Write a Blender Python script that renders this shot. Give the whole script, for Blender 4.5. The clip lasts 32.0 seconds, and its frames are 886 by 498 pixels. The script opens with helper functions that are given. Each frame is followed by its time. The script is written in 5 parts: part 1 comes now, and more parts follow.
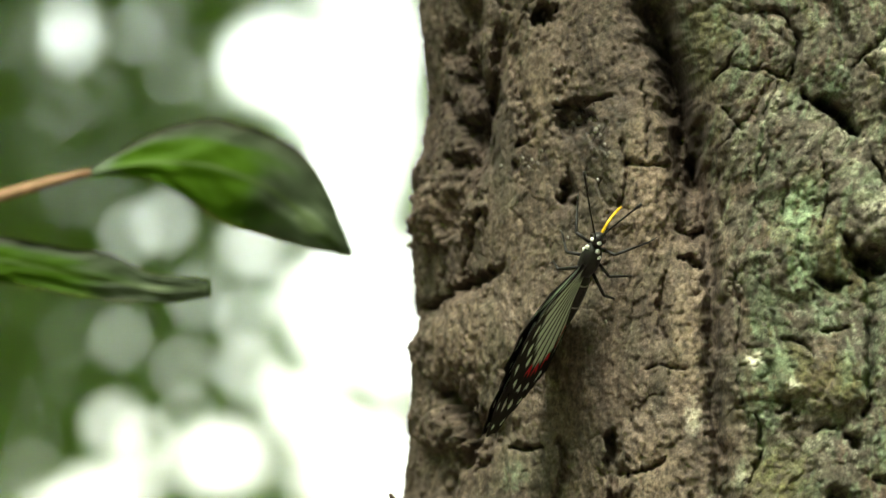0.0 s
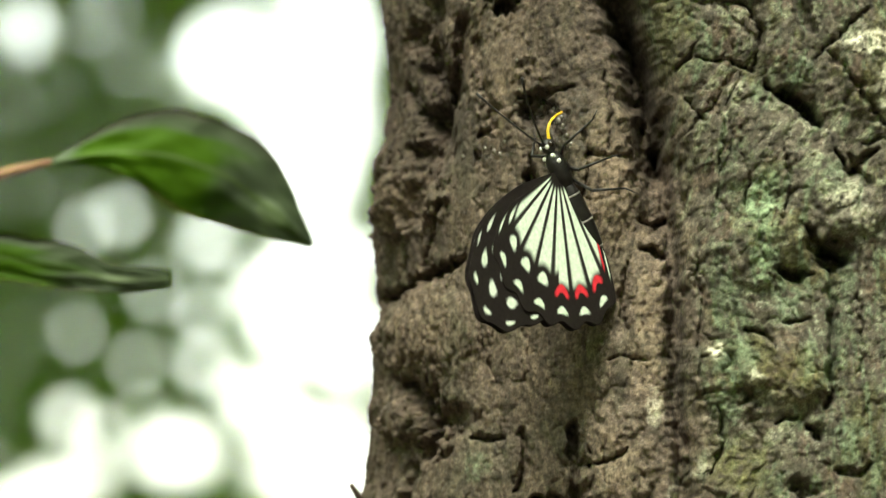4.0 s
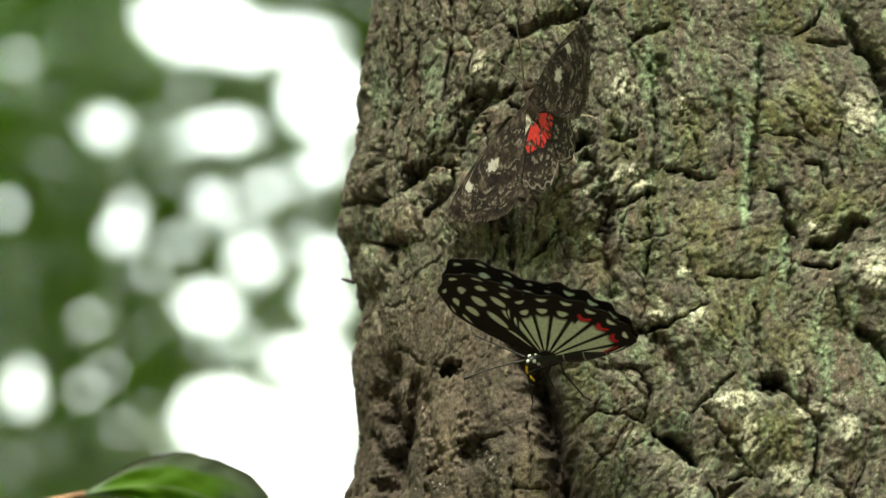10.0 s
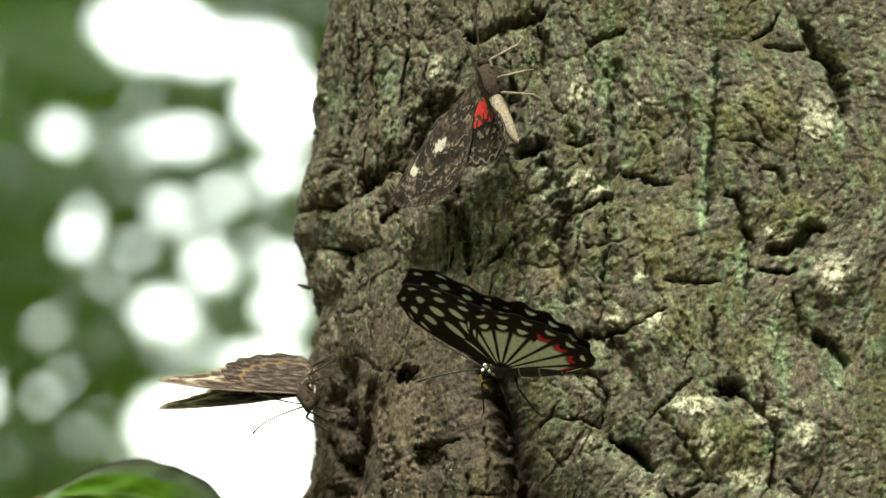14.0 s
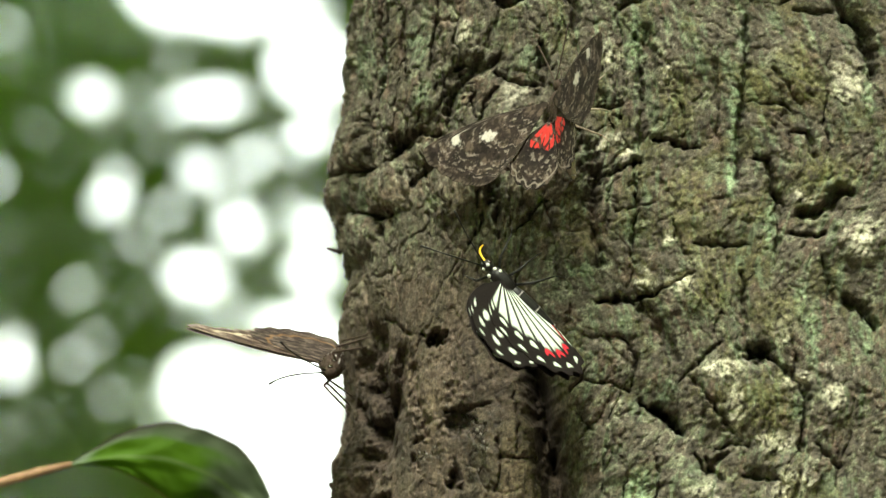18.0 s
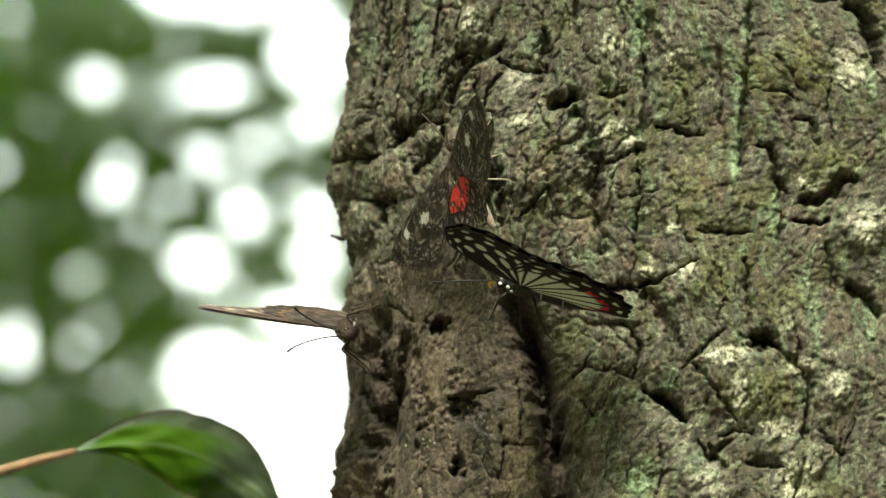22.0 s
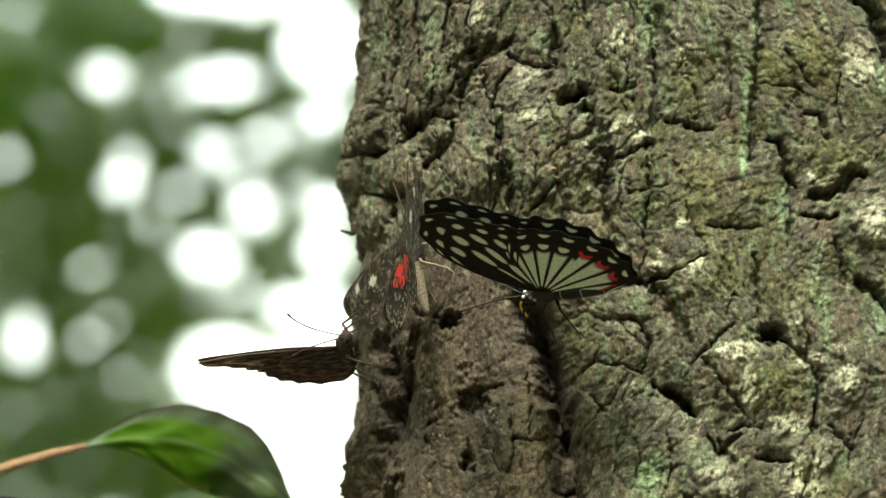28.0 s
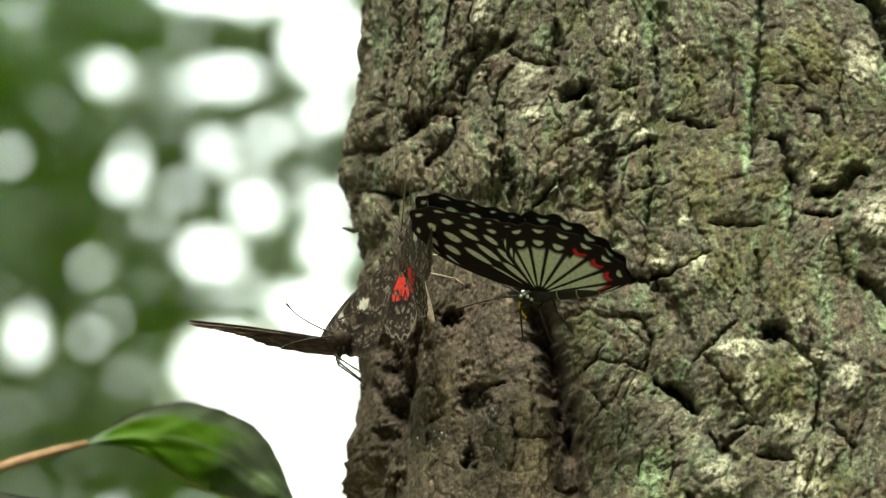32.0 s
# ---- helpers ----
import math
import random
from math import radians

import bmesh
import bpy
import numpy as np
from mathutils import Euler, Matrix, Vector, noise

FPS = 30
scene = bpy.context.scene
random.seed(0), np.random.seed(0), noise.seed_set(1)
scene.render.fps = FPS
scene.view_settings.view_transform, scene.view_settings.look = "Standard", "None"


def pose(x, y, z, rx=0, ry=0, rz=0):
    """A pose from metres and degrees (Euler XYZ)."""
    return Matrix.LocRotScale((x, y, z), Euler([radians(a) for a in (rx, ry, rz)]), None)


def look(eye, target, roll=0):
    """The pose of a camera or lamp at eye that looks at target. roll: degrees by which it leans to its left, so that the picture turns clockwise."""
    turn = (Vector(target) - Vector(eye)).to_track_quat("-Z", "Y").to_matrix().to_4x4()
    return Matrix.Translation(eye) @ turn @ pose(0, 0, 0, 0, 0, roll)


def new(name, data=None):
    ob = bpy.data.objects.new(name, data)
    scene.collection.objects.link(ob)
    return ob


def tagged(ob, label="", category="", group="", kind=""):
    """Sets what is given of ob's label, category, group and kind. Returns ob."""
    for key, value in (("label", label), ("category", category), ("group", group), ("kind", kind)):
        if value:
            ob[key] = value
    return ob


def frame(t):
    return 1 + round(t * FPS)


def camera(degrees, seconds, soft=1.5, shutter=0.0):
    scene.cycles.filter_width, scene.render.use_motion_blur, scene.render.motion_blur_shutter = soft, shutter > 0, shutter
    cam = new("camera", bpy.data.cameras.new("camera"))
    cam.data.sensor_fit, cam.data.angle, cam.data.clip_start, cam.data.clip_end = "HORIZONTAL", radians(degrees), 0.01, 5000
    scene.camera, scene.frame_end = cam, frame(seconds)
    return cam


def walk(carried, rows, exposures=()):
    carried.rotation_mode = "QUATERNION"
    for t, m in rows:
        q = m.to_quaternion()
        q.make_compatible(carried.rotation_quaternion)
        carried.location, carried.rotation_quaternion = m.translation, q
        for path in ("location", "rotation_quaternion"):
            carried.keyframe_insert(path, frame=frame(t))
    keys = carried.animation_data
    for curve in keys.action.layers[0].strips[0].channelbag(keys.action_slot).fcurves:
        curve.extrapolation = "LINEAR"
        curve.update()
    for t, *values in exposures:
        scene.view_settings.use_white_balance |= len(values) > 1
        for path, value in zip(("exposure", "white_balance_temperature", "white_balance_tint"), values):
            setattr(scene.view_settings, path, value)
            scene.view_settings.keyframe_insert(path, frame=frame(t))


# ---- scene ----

cam = camera(8.0, 32.0, soft=1.3, shutter=0.5)
# seconds, place in metres, then turn, upward tilt and lean in degrees
ROWS = [
    (0.0, -0.0100, -1.5126, 1.5451, 0.569, 4.116, 0.277),
    (0.5, -0.0101, -1.5103, 1.5452, 0.523, 4.053, 0.285),
    (1.0, -0.0101, -1.5104, 1.5452, 0.511, 3.976, 0.240),
    (1.5, -0.0106, -1.5112, 1.5449, 0.454, 3.955, 0.160),
    (2.0, -0.0108, -1.5100, 1.5447, 0.391, 3.941, 0.164),
    (2.5, -0.0105, -1.5088, 1.5450, 0.365, 3.896, 0.048),
    (3.0, -0.0109, -1.5099, 1.5447, 0.324, 3.895, 0.130),
    (3.5, -0.0113, -1.5109, 1.5440, 0.247, 3.982, 0.168),
    (5.5, -0.0125, -1.5091, 1.5438, -0.199, 4.271, -0.009),
    (6.0, -0.0125, -1.5088, 1.5435, -0.274, 4.371, -0.128),
    (6.5, -0.0126, -1.5099, 1.5429, -0.299, 4.483, -0.134),
    (7.0, -0.0127, -1.5093, 1.5427, -0.320, 4.736, -0.185),
    (7.5, -0.0130, -1.5065, 1.5421, -0.341, 5.211, -0.229),
    (8.0, -0.0064, -1.7128, 1.5219, -0.069, 5.502, -0.119),
    (8.5, -0.0003, -1.9125, 1.5011, 0.146, 5.895, -0.101),
    (9.0, -0.0002, -1.9131, 1.5004, 0.142, 6.452, -0.065),
    (9.5, -0.0003, -1.9114, 1.4993, 0.088, 7.064, -0.207),
    (10.0, -0.0007, -1.9142, 1.4992, 0.020, 7.376, -0.169),
    (10.5, -0.0008, -1.9170, 1.4989, -0.045, 7.413, -0.107),
    (11.0, -0.0006, -1.9157, 1.4987, -0.102, 7.408, -0.132),
    (11.5, -0.0009, -1.9136, 1.4993, -0.133, 7.395, -0.044),
    (12.0, -0.0007, -1.9142, 1.4989, -0.163, 7.413, -0.040),
    (12.5, -0.0010, -1.9138, 1.4990, -0.235, 7.420, -0.033),
    (13.0, -0.0011, -1.9117, 1.4987, -0.347, 7.434, -0.134),
    (13.5, -0.0009, -1.9116, 1.4991, -0.380, 7.438, -0.077),
    (15.5, -0.0007, -1.9125, 1.4994, -0.320, 7.329, -0.116),
    (16.0, -0.0006, -1.9120, 1.4997, -0.267, 7.239, -0.057),
    (16.5, -0.0007, -1.9108, 1.5000, -0.225, 7.183, -0.026),
    (17.0, -0.0006, -1.9136, 1.4997, -0.173, 7.150, 0.017),
    (17.5, -0.0003, -1.9137, 1.4997, -0.111, 7.119, 0.008),
    (18.0, -0.0003, -1.9139, 1.4997, -0.072, 7.087, 0.003),
    (18.5, 0.0001, -1.9140, 1.4996, -0.040, 7.043, -0.090),
    (19.0, 0.0000, -1.9140, 1.5000, 0.000, 7.000, 0.000),
    (19.5, -0.0003, -1.9140, 1.5000, -0.009, 6.984, -0.001),
    (20.0, -0.0003, -1.9141, 1.5000, -0.025, 6.976, 0.004),
    (20.5, -0.0003, -1.9140, 1.5000, -0.033, 6.961, 0.002),
    (21.0, -0.0003, -1.9139, 1.5000, -0.033, 6.953, 0.002),
    (21.5, -0.0003, -1.9140, 1.5000, -0.041, 6.953, 0.001),
    (22.0, -0.0003, -1.9140, 1.5000, -0.041, 6.961, 0.001),
    (22.5, -0.0003, -1.9139, 1.5000, -0.033, 6.961, 0.001),
    (23.0, -0.0003, -1.9139, 1.5000, -0.033, 6.961, 0.001),
    (23.5, -0.0003, -1.9139, 1.5000, -0.033, 6.953, 0.002),
    (24.0, -0.0003, -1.9138, 1.5000, -0.032, 6.946, 0.007),
    (24.5, -0.0003, -1.9138, 1.5000, -0.032, 6.946, 0.007),
    (25.0, -0.0003, -1.9140, 1.5000, -0.018, 6.953, -0.002),
    (25.5, -0.0003, -1.9142, 1.5000, -0.007, 6.944, 0.004),
    (27.5, -0.0003, -1.9140, 1.5000, 0.030, 6.922, -0.000),
    (28.0, -0.0003, -1.9160, 1.5000, 0.049, 6.908, 0.025),
    (28.5, -0.0003, -1.9143, 1.5000, 0.046, 6.897, 0.004),
    (29.0, -0.0003, -1.9171, 1.5000, 0.050, 6.889, 0.052),
    (29.5, -0.0003, -1.9144, 1.5000, 0.037, 6.904, -0.005),
    (30.0, -0.0003, -1.9141, 1.5000, 0.029, 6.905, -0.006),
    (30.5, -0.0003, -1.9169, 1.5000, 0.037, 6.887, 0.001),
    (31.0, -0.0003, -1.9145, 1.5001, 0.045, 6.880, -0.002),
    (31.5, -0.0003, -1.9158, 1.5001, 0.055, 6.884, 0.025),
    (32.0, -0.0003, -1.9135, 1.5001, 0.061, 6.890, -0.029),
]
walk(cam, [(t, pose(x, y, z, 90 + pitch, roll, yaw)) for t, x, y, z, yaw, pitch, roll in ROWS],
     exposures=[(0.0, 2.78, 7100, -4), (32.0, 2.78, 7100, -4)])
cam.data.dof.use_dof = True
cam.data.dof.aperture_fstop = 15.0

# ---- light: bright overcast sky, held back by unseen leaves with one soft opening towards the sun ----
SUN_ELEVATION, SUN_TURN = 58.0, -14.0     # degrees; the turn is from straight behind the camera towards its right
world = bpy.data.worlds.new("overcast_sky")
scene.world = world
world.use_nodes = True
wn, wl = world.node_tree.nodes, world.node_tree.links
sky = wn.new("ShaderNodeTexSky")
sky.sky_type = "NISHITA"
sky.sun_disc = False
sky.sun_elevation = radians(SUN_ELEVATION)
sky.sun_rotation = radians(180.0 - SUN_TURN)
sky.dust_density, sky.air_density, sky.ozone_density = 1.2, 1.0, 1.0
haze = wn.new("ShaderNodeHueSaturation")      # cloud takes most of the blue out of the sky
haze.inputs["Saturation"].default_value = 0.25
wl.new(sky.outputs[0], haze.inputs["Color"])
wl.new(haze.outputs[0], wn["Background"].inputs["Color"])
wn["Background"].inputs["Strength"].default_value = 0.122

sun_data = bpy.data.lights.new("sun", "SUN")
sun_data.energy, sun_data.angle, sun_data.color = 0.62, radians(20), (1.0, 0.97, 0.9)
sun = new("sun", sun_data)
_e, _a = radians(SUN_ELEVATION), radians(SUN_TURN)
SUN_WAY = Vector((math.sin(_a) * math.cos(_e), -math.cos(_a) * math.cos(_e), math.sin(_e)))
sun.matrix_world = look(SUN_WAY * 20, (0, 0, 0))

# ---- small tools ----
rng = np.random.default_rng(7)


def mesh_from(name, verts, faces, material=None, colours=None, smooth=True):
    """A mesh object from arrays; colours: one RGB a vertex, kept as the attribute 'tone'."""
    me = bpy.data.meshes.new(name)
    verts, faces = np.asarray(verts, np.float32), np.asarray(faces, np.int32)
    me.vertices.add(len(verts))
    me.vertices.foreach_set("co", verts.ravel())
    k = faces.shape[1]
    me.loops.add(faces.size)
    me.loops.foreach_set("vertex_index", faces.ravel())
    me.polygons.add(len(faces))
    me.polygons.foreach_set("loop_start", np.arange(0, faces.size, k, dtype=np.int32))
    me.polygons.foreach_set("use_smooth", np.full(len(faces), smooth))
    if colours is not None:
        at = me.color_attributes.new("tone", "FLOAT_COLOR", "POINT")
        c = np.ones((len(verts), 4), np.float32)
        c[:, :colours.shape[1]] = colours
        at.data.foreach_set("color", c.ravel())
    me.update(calc_edges=True)
    me.validate()
    if material:
        me.materials.append(material)
    return me


def part(name, me, parent, label="", m=None):
    ob = new(name, me)
    ob.parent = parent
    if m is not None:
        ob.matrix_basis = m
    return tagged(ob, label)


def lattice(x, y, seed):
    h = (x.astype(np.int64) * 374761393 + y.astype(np.int64) * 668265263 + seed * 1442695041) & 0xFFFFFFFF
    h = ((h ^ (h >> 13)) * 1274126177) & 0xFFFFFFFF
    return ((h ^ (h >> 16)) & 0xFFFFFF) / float(0x1000000)


def pn(x, y, seed=0):
    """Smooth gradient noise, about -1 to 1."""
    xi, yi = np.floor(x), np.floor(y)
    fx, fy = x - xi, y - yi
    u, v = fx * fx * fx * (fx * (fx * 6 - 15) + 10), fy * fy * fy * (fy * (fy * 6 - 15) + 10)
    def g(dx, dy):
        a = lattice(xi + dx, yi + dy, seed) * 6.2831853
        return np.cos(a) * (fx - dx) + np.sin(a) * (fy - dy)
    a, b, c, d = g(0, 0), g(1, 0), g(0, 1), g(1, 1)
    return 1.5 * ((a * (1 - u) + b * u) * (1 - v) + (c * (1 - u) + d * u) * v)


def fbm(x, y, octaves, seed=0, gain=0.5):
    t, amp = 0.0, 1.0
    for i in range(octaves):
        t = t + amp * pn(x * 2 ** i, y * 2 ** i, seed + 17 * i)
        amp *= gain
    return t


def cells(x, y, seed=0):
    """Worley noise: distances to the nearest and second nearest point, the nearest one's own number, and the way from it."""
    xi, yi = np.floor(x), np.floor(y)
    f1, f2, who, du, dv = np.full(x.shape, 9.0), np.full(x.shape, 9.0), np.zeros(x.shape), np.zeros(x.shape), np.zeros(x.shape)
    for dx in (-1, 0, 1):
        for dy in (-1, 0, 1):
            cx, cy = xi + dx, yi + dy
            ox, oy = x - cx - lattice(cx, cy, seed), y - cy - lattice(cx, cy, seed + 5)
            d = np.hypot(ox, oy)
            near = d < f1
            f2 = np.where(near, f1, np.minimum(f2, d))
            who = np.where(near, lattice(cx, cy, seed + 9), who)
            du, dv = np.where(near, ox, du), np.where(near, oy, dv)
            f1 = np.where(near, d, f1)
    return f1, f2, who, du, dv


def step01(x, a, b):
    t = np.clip((x - a) / (b - a), 0, 1)
    return t * t * (3 - 2 * t)


def tube(points, radii, sides=7):
    """Vertices and faces of a round tube along points."""
    pts = [Vector(p) for p in points]
    vs, fs = [], []
    for i, p in enumerate(pts):
        d = (pts[min(i + 1, len(pts) - 1)] - pts[max(i - 1, 0)]).normalized()
        a = d.orthogonal().normalized() if i == 0 else (a - d * a.dot(d)).normalized()
        b = d.cross(a)
        for k in range(sides):
            w = 2 * math.pi * k / sides
            vs.append(p + (a * math.cos(w) + b * math.sin(w)) * radii[i])
    for i in range(len(pts) - 1):
        for k in range(sides):
            q = (k + 1) % sides
            fs.append((i * sides + k, i * sides + q, (i + 1) * sides + q, (i + 1) * sides + k))
    n = len(vs)
    vs += [pts[0], pts[-1]]
    for k in range(sides):
        q = (k + 1) % sides
        fs.append((n, q, k, k))
        fs.append((n + 1, (len(pts) - 1) * sides + k, (len(pts) - 1) * sides + q, (len(pts) - 1) * sides + q))
    return vs, fs


def solid(name, pieces, material, smooth=True):
    """One mesh from several (vertices, faces) of tubes or lathed shapes."""
    bm = bmesh.new()
    for vs, fs in pieces:
        made = [bm.verts.new(v) for v in vs]
        for f in fs:
            ids = list(dict.fromkeys(f))
            try:
                bm.faces.new([made[i] for i in ids])
            except ValueError:
                pass
    bmesh.ops.recalc_face_normals(bm, faces=bm.faces[:])
    for f in bm.faces:
        f.smooth = smooth
    me = bpy.data.meshes.new(name)
    bm.to_mesh(me)
    bm.free()
    me.materials.append(material)
    return me

# ---- materials ----
def material(name):
    m = bpy.data.materials.new(name)
    m.use_nodes = True
    nt = m.node_tree
    return m, nt, nt.nodes["Principled BSDF"]


def noise_node(nt, scale, detail=4.0, rough=0.55, coords="Object"):
    tc, n = nt.nodes.new("ShaderNodeTexCoord"), nt.nodes.new("ShaderNodeTexNoise")
    n.inputs["Scale"].default_value, n.inputs["Detail"].default_value, n.inputs["Roughness"].default_value = scale, detail, rough
    nt.links.new(tc.outputs[coords], n.inputs["Vector"])
    return n


def vary(nt, colour, fac, low, high):
    """Multiplies a colour by a factor from low to high."""
    r, mx = nt.nodes.new("ShaderNodeMapRange"), nt.nodes.new("ShaderNodeVectorMath")
    r.inputs["From Min"].default_value, r.inputs["From Max"].default_value = 0.3, 0.7
    r.inputs["To Min"].default_value, r.inputs["To Max"].default_value = low, high
    mx.operation = "SCALE"
    nt.links.new(fac, r.inputs["Value"])
    nt.links.new(colour, mx.inputs[0])
    nt.links.new(r.outputs[0], mx.inputs["Scale"])
    return mx.outputs[0]


def bump(nt, bs, height, strength, distance):
    b = nt.nodes.new("ShaderNodeBump")
    b.inputs["Strength"].default_value, b.inputs["Distance"].default_value = strength, distance
    nt.links.new(height, b.inputs["Height"])
    nt.links.new(b.outputs[0], bs.inputs["Normal"])


def toned(name, rough, low, high, scale, bumps=0.0, depth=0.0004, spec=0.3, fine=0.0):
    """A surface whose colour is its mesh's own 'tone', varied by grain; the tone's alpha is how wet it is."""
    m, nt, bs = material(name)
    at = nt.nodes.new("ShaderNodeAttribute")
    at.attribute_name = "tone"
    n = noise_node(nt, scale, 6.0, 0.65)
    col = vary(nt, at.outputs["Color"], n.outputs["Fac"], low, high)
    if fine:
        col = vary(nt, col, noise_node(nt, fine, 3.0).outputs["Fac"], low, high)
    nt.links.new(col, bs.inputs["Base Color"])
    bs.inputs["Roughness"].default_value, bs.inputs["Specular IOR Level"].default_value = rough, spec
    if bumps:
        bump(nt, bs, n.outputs["Fac"], bumps, depth)
    return m, nt, bs, at


BARK, nt, bs, at = toned("bark", 0.85, 0.55, 1.5, 1100.0, 0.75, 0.0006, 0.35, fine=420.0)
dry = nt.nodes.new("ShaderNodeMapRange")
dry.inputs["To Min"].default_value, dry.inputs["To Max"].default_value = 0.16, 0.85
nt.links.new(at.outputs["Alpha"], dry.inputs["Value"])
nt.links.new(dry.outputs[0], bs.inputs["Roughness"])


def leafy(name, colour, glow, rough=0.5, scale=30.0, use_tone=False, island=False):
    """A leaf: a glossy skin that lets some light through."""
    m, nt, bs = material(name)
    rgb = nt.nodes.new("ShaderNodeRGB")
    rgb.outputs[0].default_value = (*colour, 1)
    src = rgb.outputs[0]
    if use_tone:
        at = nt.nodes.new("ShaderNodeAttribute")
        at.attribute_name = "tone"
        src = at.outputs["Color"]
    fac = noise_node(nt, scale, 4.0).outputs["Fac"]
    col = vary(nt, src, fac, 0.75, 1.25)
    if island:
        geo = nt.nodes.new("ShaderNodeNewGeometry")
        col = vary(nt, col, geo.outputs["Random Per Island"], 0.7, 1.2)
    tr, mix = nt.nodes.new("ShaderNodeBsdfTranslucent"), nt.nodes.new("ShaderNodeMixShader")
    bright = nt.nodes.new("ShaderNodeVectorMath")
    bright.operation = "MULTIPLY"
    bright.inputs[1].default_value = (1.55, 1.7, 0.8)
    nt.links.new(col, bright.inputs[0])
    nt.links.new(bright.outputs[0], tr.inputs["Color"])
    nt.links.new(col, bs.inputs["Base Color"])
    bs.inputs["Roughness"].default_value, bs.inputs["Specular IOR Level"].default_value = rough, 0.15
    mix.inputs[0].default_value = glow
    nt.links.new(bs.outputs[0], mix.inputs[1])
    nt.links.new(tr.outputs[0], mix.inputs[2])
    nt.links.new(mix.outputs[0], nt.nodes["Material Output"].inputs["Surface"])
    return m


FAR_LEAF = leafy("far_leaf", (0.268, 0.362, 0.100), 0.55, 0.6, 0.8, island=True)
NEAR_LEAF = leafy("near_leaf", (0.05, 0.12, 0.02), 0.4, 0.6, 60.0, use_tone=True)
TWIG, nt, bs = material("twig_bark")
bs.inputs["Roughness"].default_value = 0.7
n = noise_node(nt, 300.0)
rgb = nt.nodes.new("ShaderNodeRGB")
rgb.outputs[0].default_value = (0.30, 0.17, 0.09, 1)
nt.links.new(vary(nt, rgb.outputs[0], n.outputs["Fac"], 0.7, 1.3), bs.inputs["Base Color"])
bump(nt, bs, n.outputs["Fac"], 0.4, 0.0004)
LITTER, nt, bs = material("leaf_litter")
bs.inputs["Roughness"].default_value = 0.9
n = noise_node(nt, 9.0, 8.0)
rgb = nt.nodes.new("ShaderNodeRGB")
rgb.outputs[0].default_value = (0.09, 0.07, 0.045, 1)
nt.links.new(vary(nt, rgb.outputs[0], n.outputs["Fac"], 0.5, 1.5), bs.inputs["Base Color"])
bump(nt, bs, n.outputs["Fac"], 0.8, 0.03)
TWIG_DARK, nt, bs = material("dark_bark_splinter")
bs.inputs["Roughness"].default_value = 0.9
n = noise_node(nt, 500.0)
rgb = nt.nodes.new("ShaderNodeRGB")
rgb.outputs[0].default_value = (0.07, 0.05, 0.035, 1)
nt.links.new(vary(nt, rgb.outputs[0], n.outputs["Fac"], 0.6, 1.4), bs.inputs["Base Color"])
bump(nt, bs, n.outputs["Fac"], 0.6, 0.0005)

# ---- ground ----
gx = np.concatenate([-np.geomspace(600, 4, 14), np.linspace(-3, 3, 25), np.geomspace(4, 600, 14)])
GX, GY = np.meshgrid(gx, gx)
GZ = 0.05 * fbm(GX / 1.7, GY / 1.7, 3, 3) * np.exp(-(GX ** 2 + GY ** 2) / 400)
k = len(gx)
idx = np.arange(k * k).reshape(k, k)
quads = np.stack([idx[:-1, :-1], idx[:-1, 1:], idx[1:, 1:], idx[1:, :-1]], -1).reshape(-1, 4)
ground = new("ground", mesh_from("ground", np.stack([GX, GY, GZ], -1).reshape(-1, 3), quads, LITTER))
tagged(ground, "brown leaf litter on the floor of a wood", "ground", kind="structure")

EDGE = [(-139.6, 4.4), (-135.8, 2.8), (-129.1, 2.4), (-121.1, 1.3), (-115.4, 2.1), (-113.6, 1.6), (-105.8, 1), (-101, 0.6), (-97.6, 1.4), (-94.7, -0.4), (-91.3, -0.7), (-86.7, 0.6), (-81.2, 0.1), (-77, 0.3), (-72.8, 0.7), (-68.2, -0.9), (-63, -3.7), (-56.4, 0.2), (-52.4, 0.2), (-47.2, -3.1), (-43.2, -4), (-40.5, -4.6), (-33.2, -4.6), (-28.7, -4.6), (-24.9, -4.1), (-16, -3.1), (-11.5, -2.6), (-6.5, -2.7), (-2.7, -5), (0.3, -4.1), (7, -7), (12.4, -5.5), (15.8, -5.2), (24.2, -1.7), (29.2, -0.6), (32.6, 1.3), (37.2, 1.5), (46.5, -0.7), (58.2, -3.7), (62, -5.6), (67, -5.4), (71.8, -6.8), (78.4, -5), (83, -6), (87.2, -7), (89.7, -5.6), (92.2, -7.1), (97.7, -9), (101.1, -9.1), (107.8, -10.1), (114.1, -11.7)]

# ---- the trunk: an oval column with deep bark, finest where it is seen ----
TRUNK_X, TRUNK_Y, FACE_Z = 0.166, 0.130, 1.735
HALF_W, HALF_D, SQUARE = 0.200, 0.150, 2.4
tv = np.concatenate([np.linspace(-1800, -200, 24), np.linspace(-188, -152, 8), np.arange(-148, 126, 0.42), np.linspace(130, 170, 9), np.linspace(190, 4800, 40)])
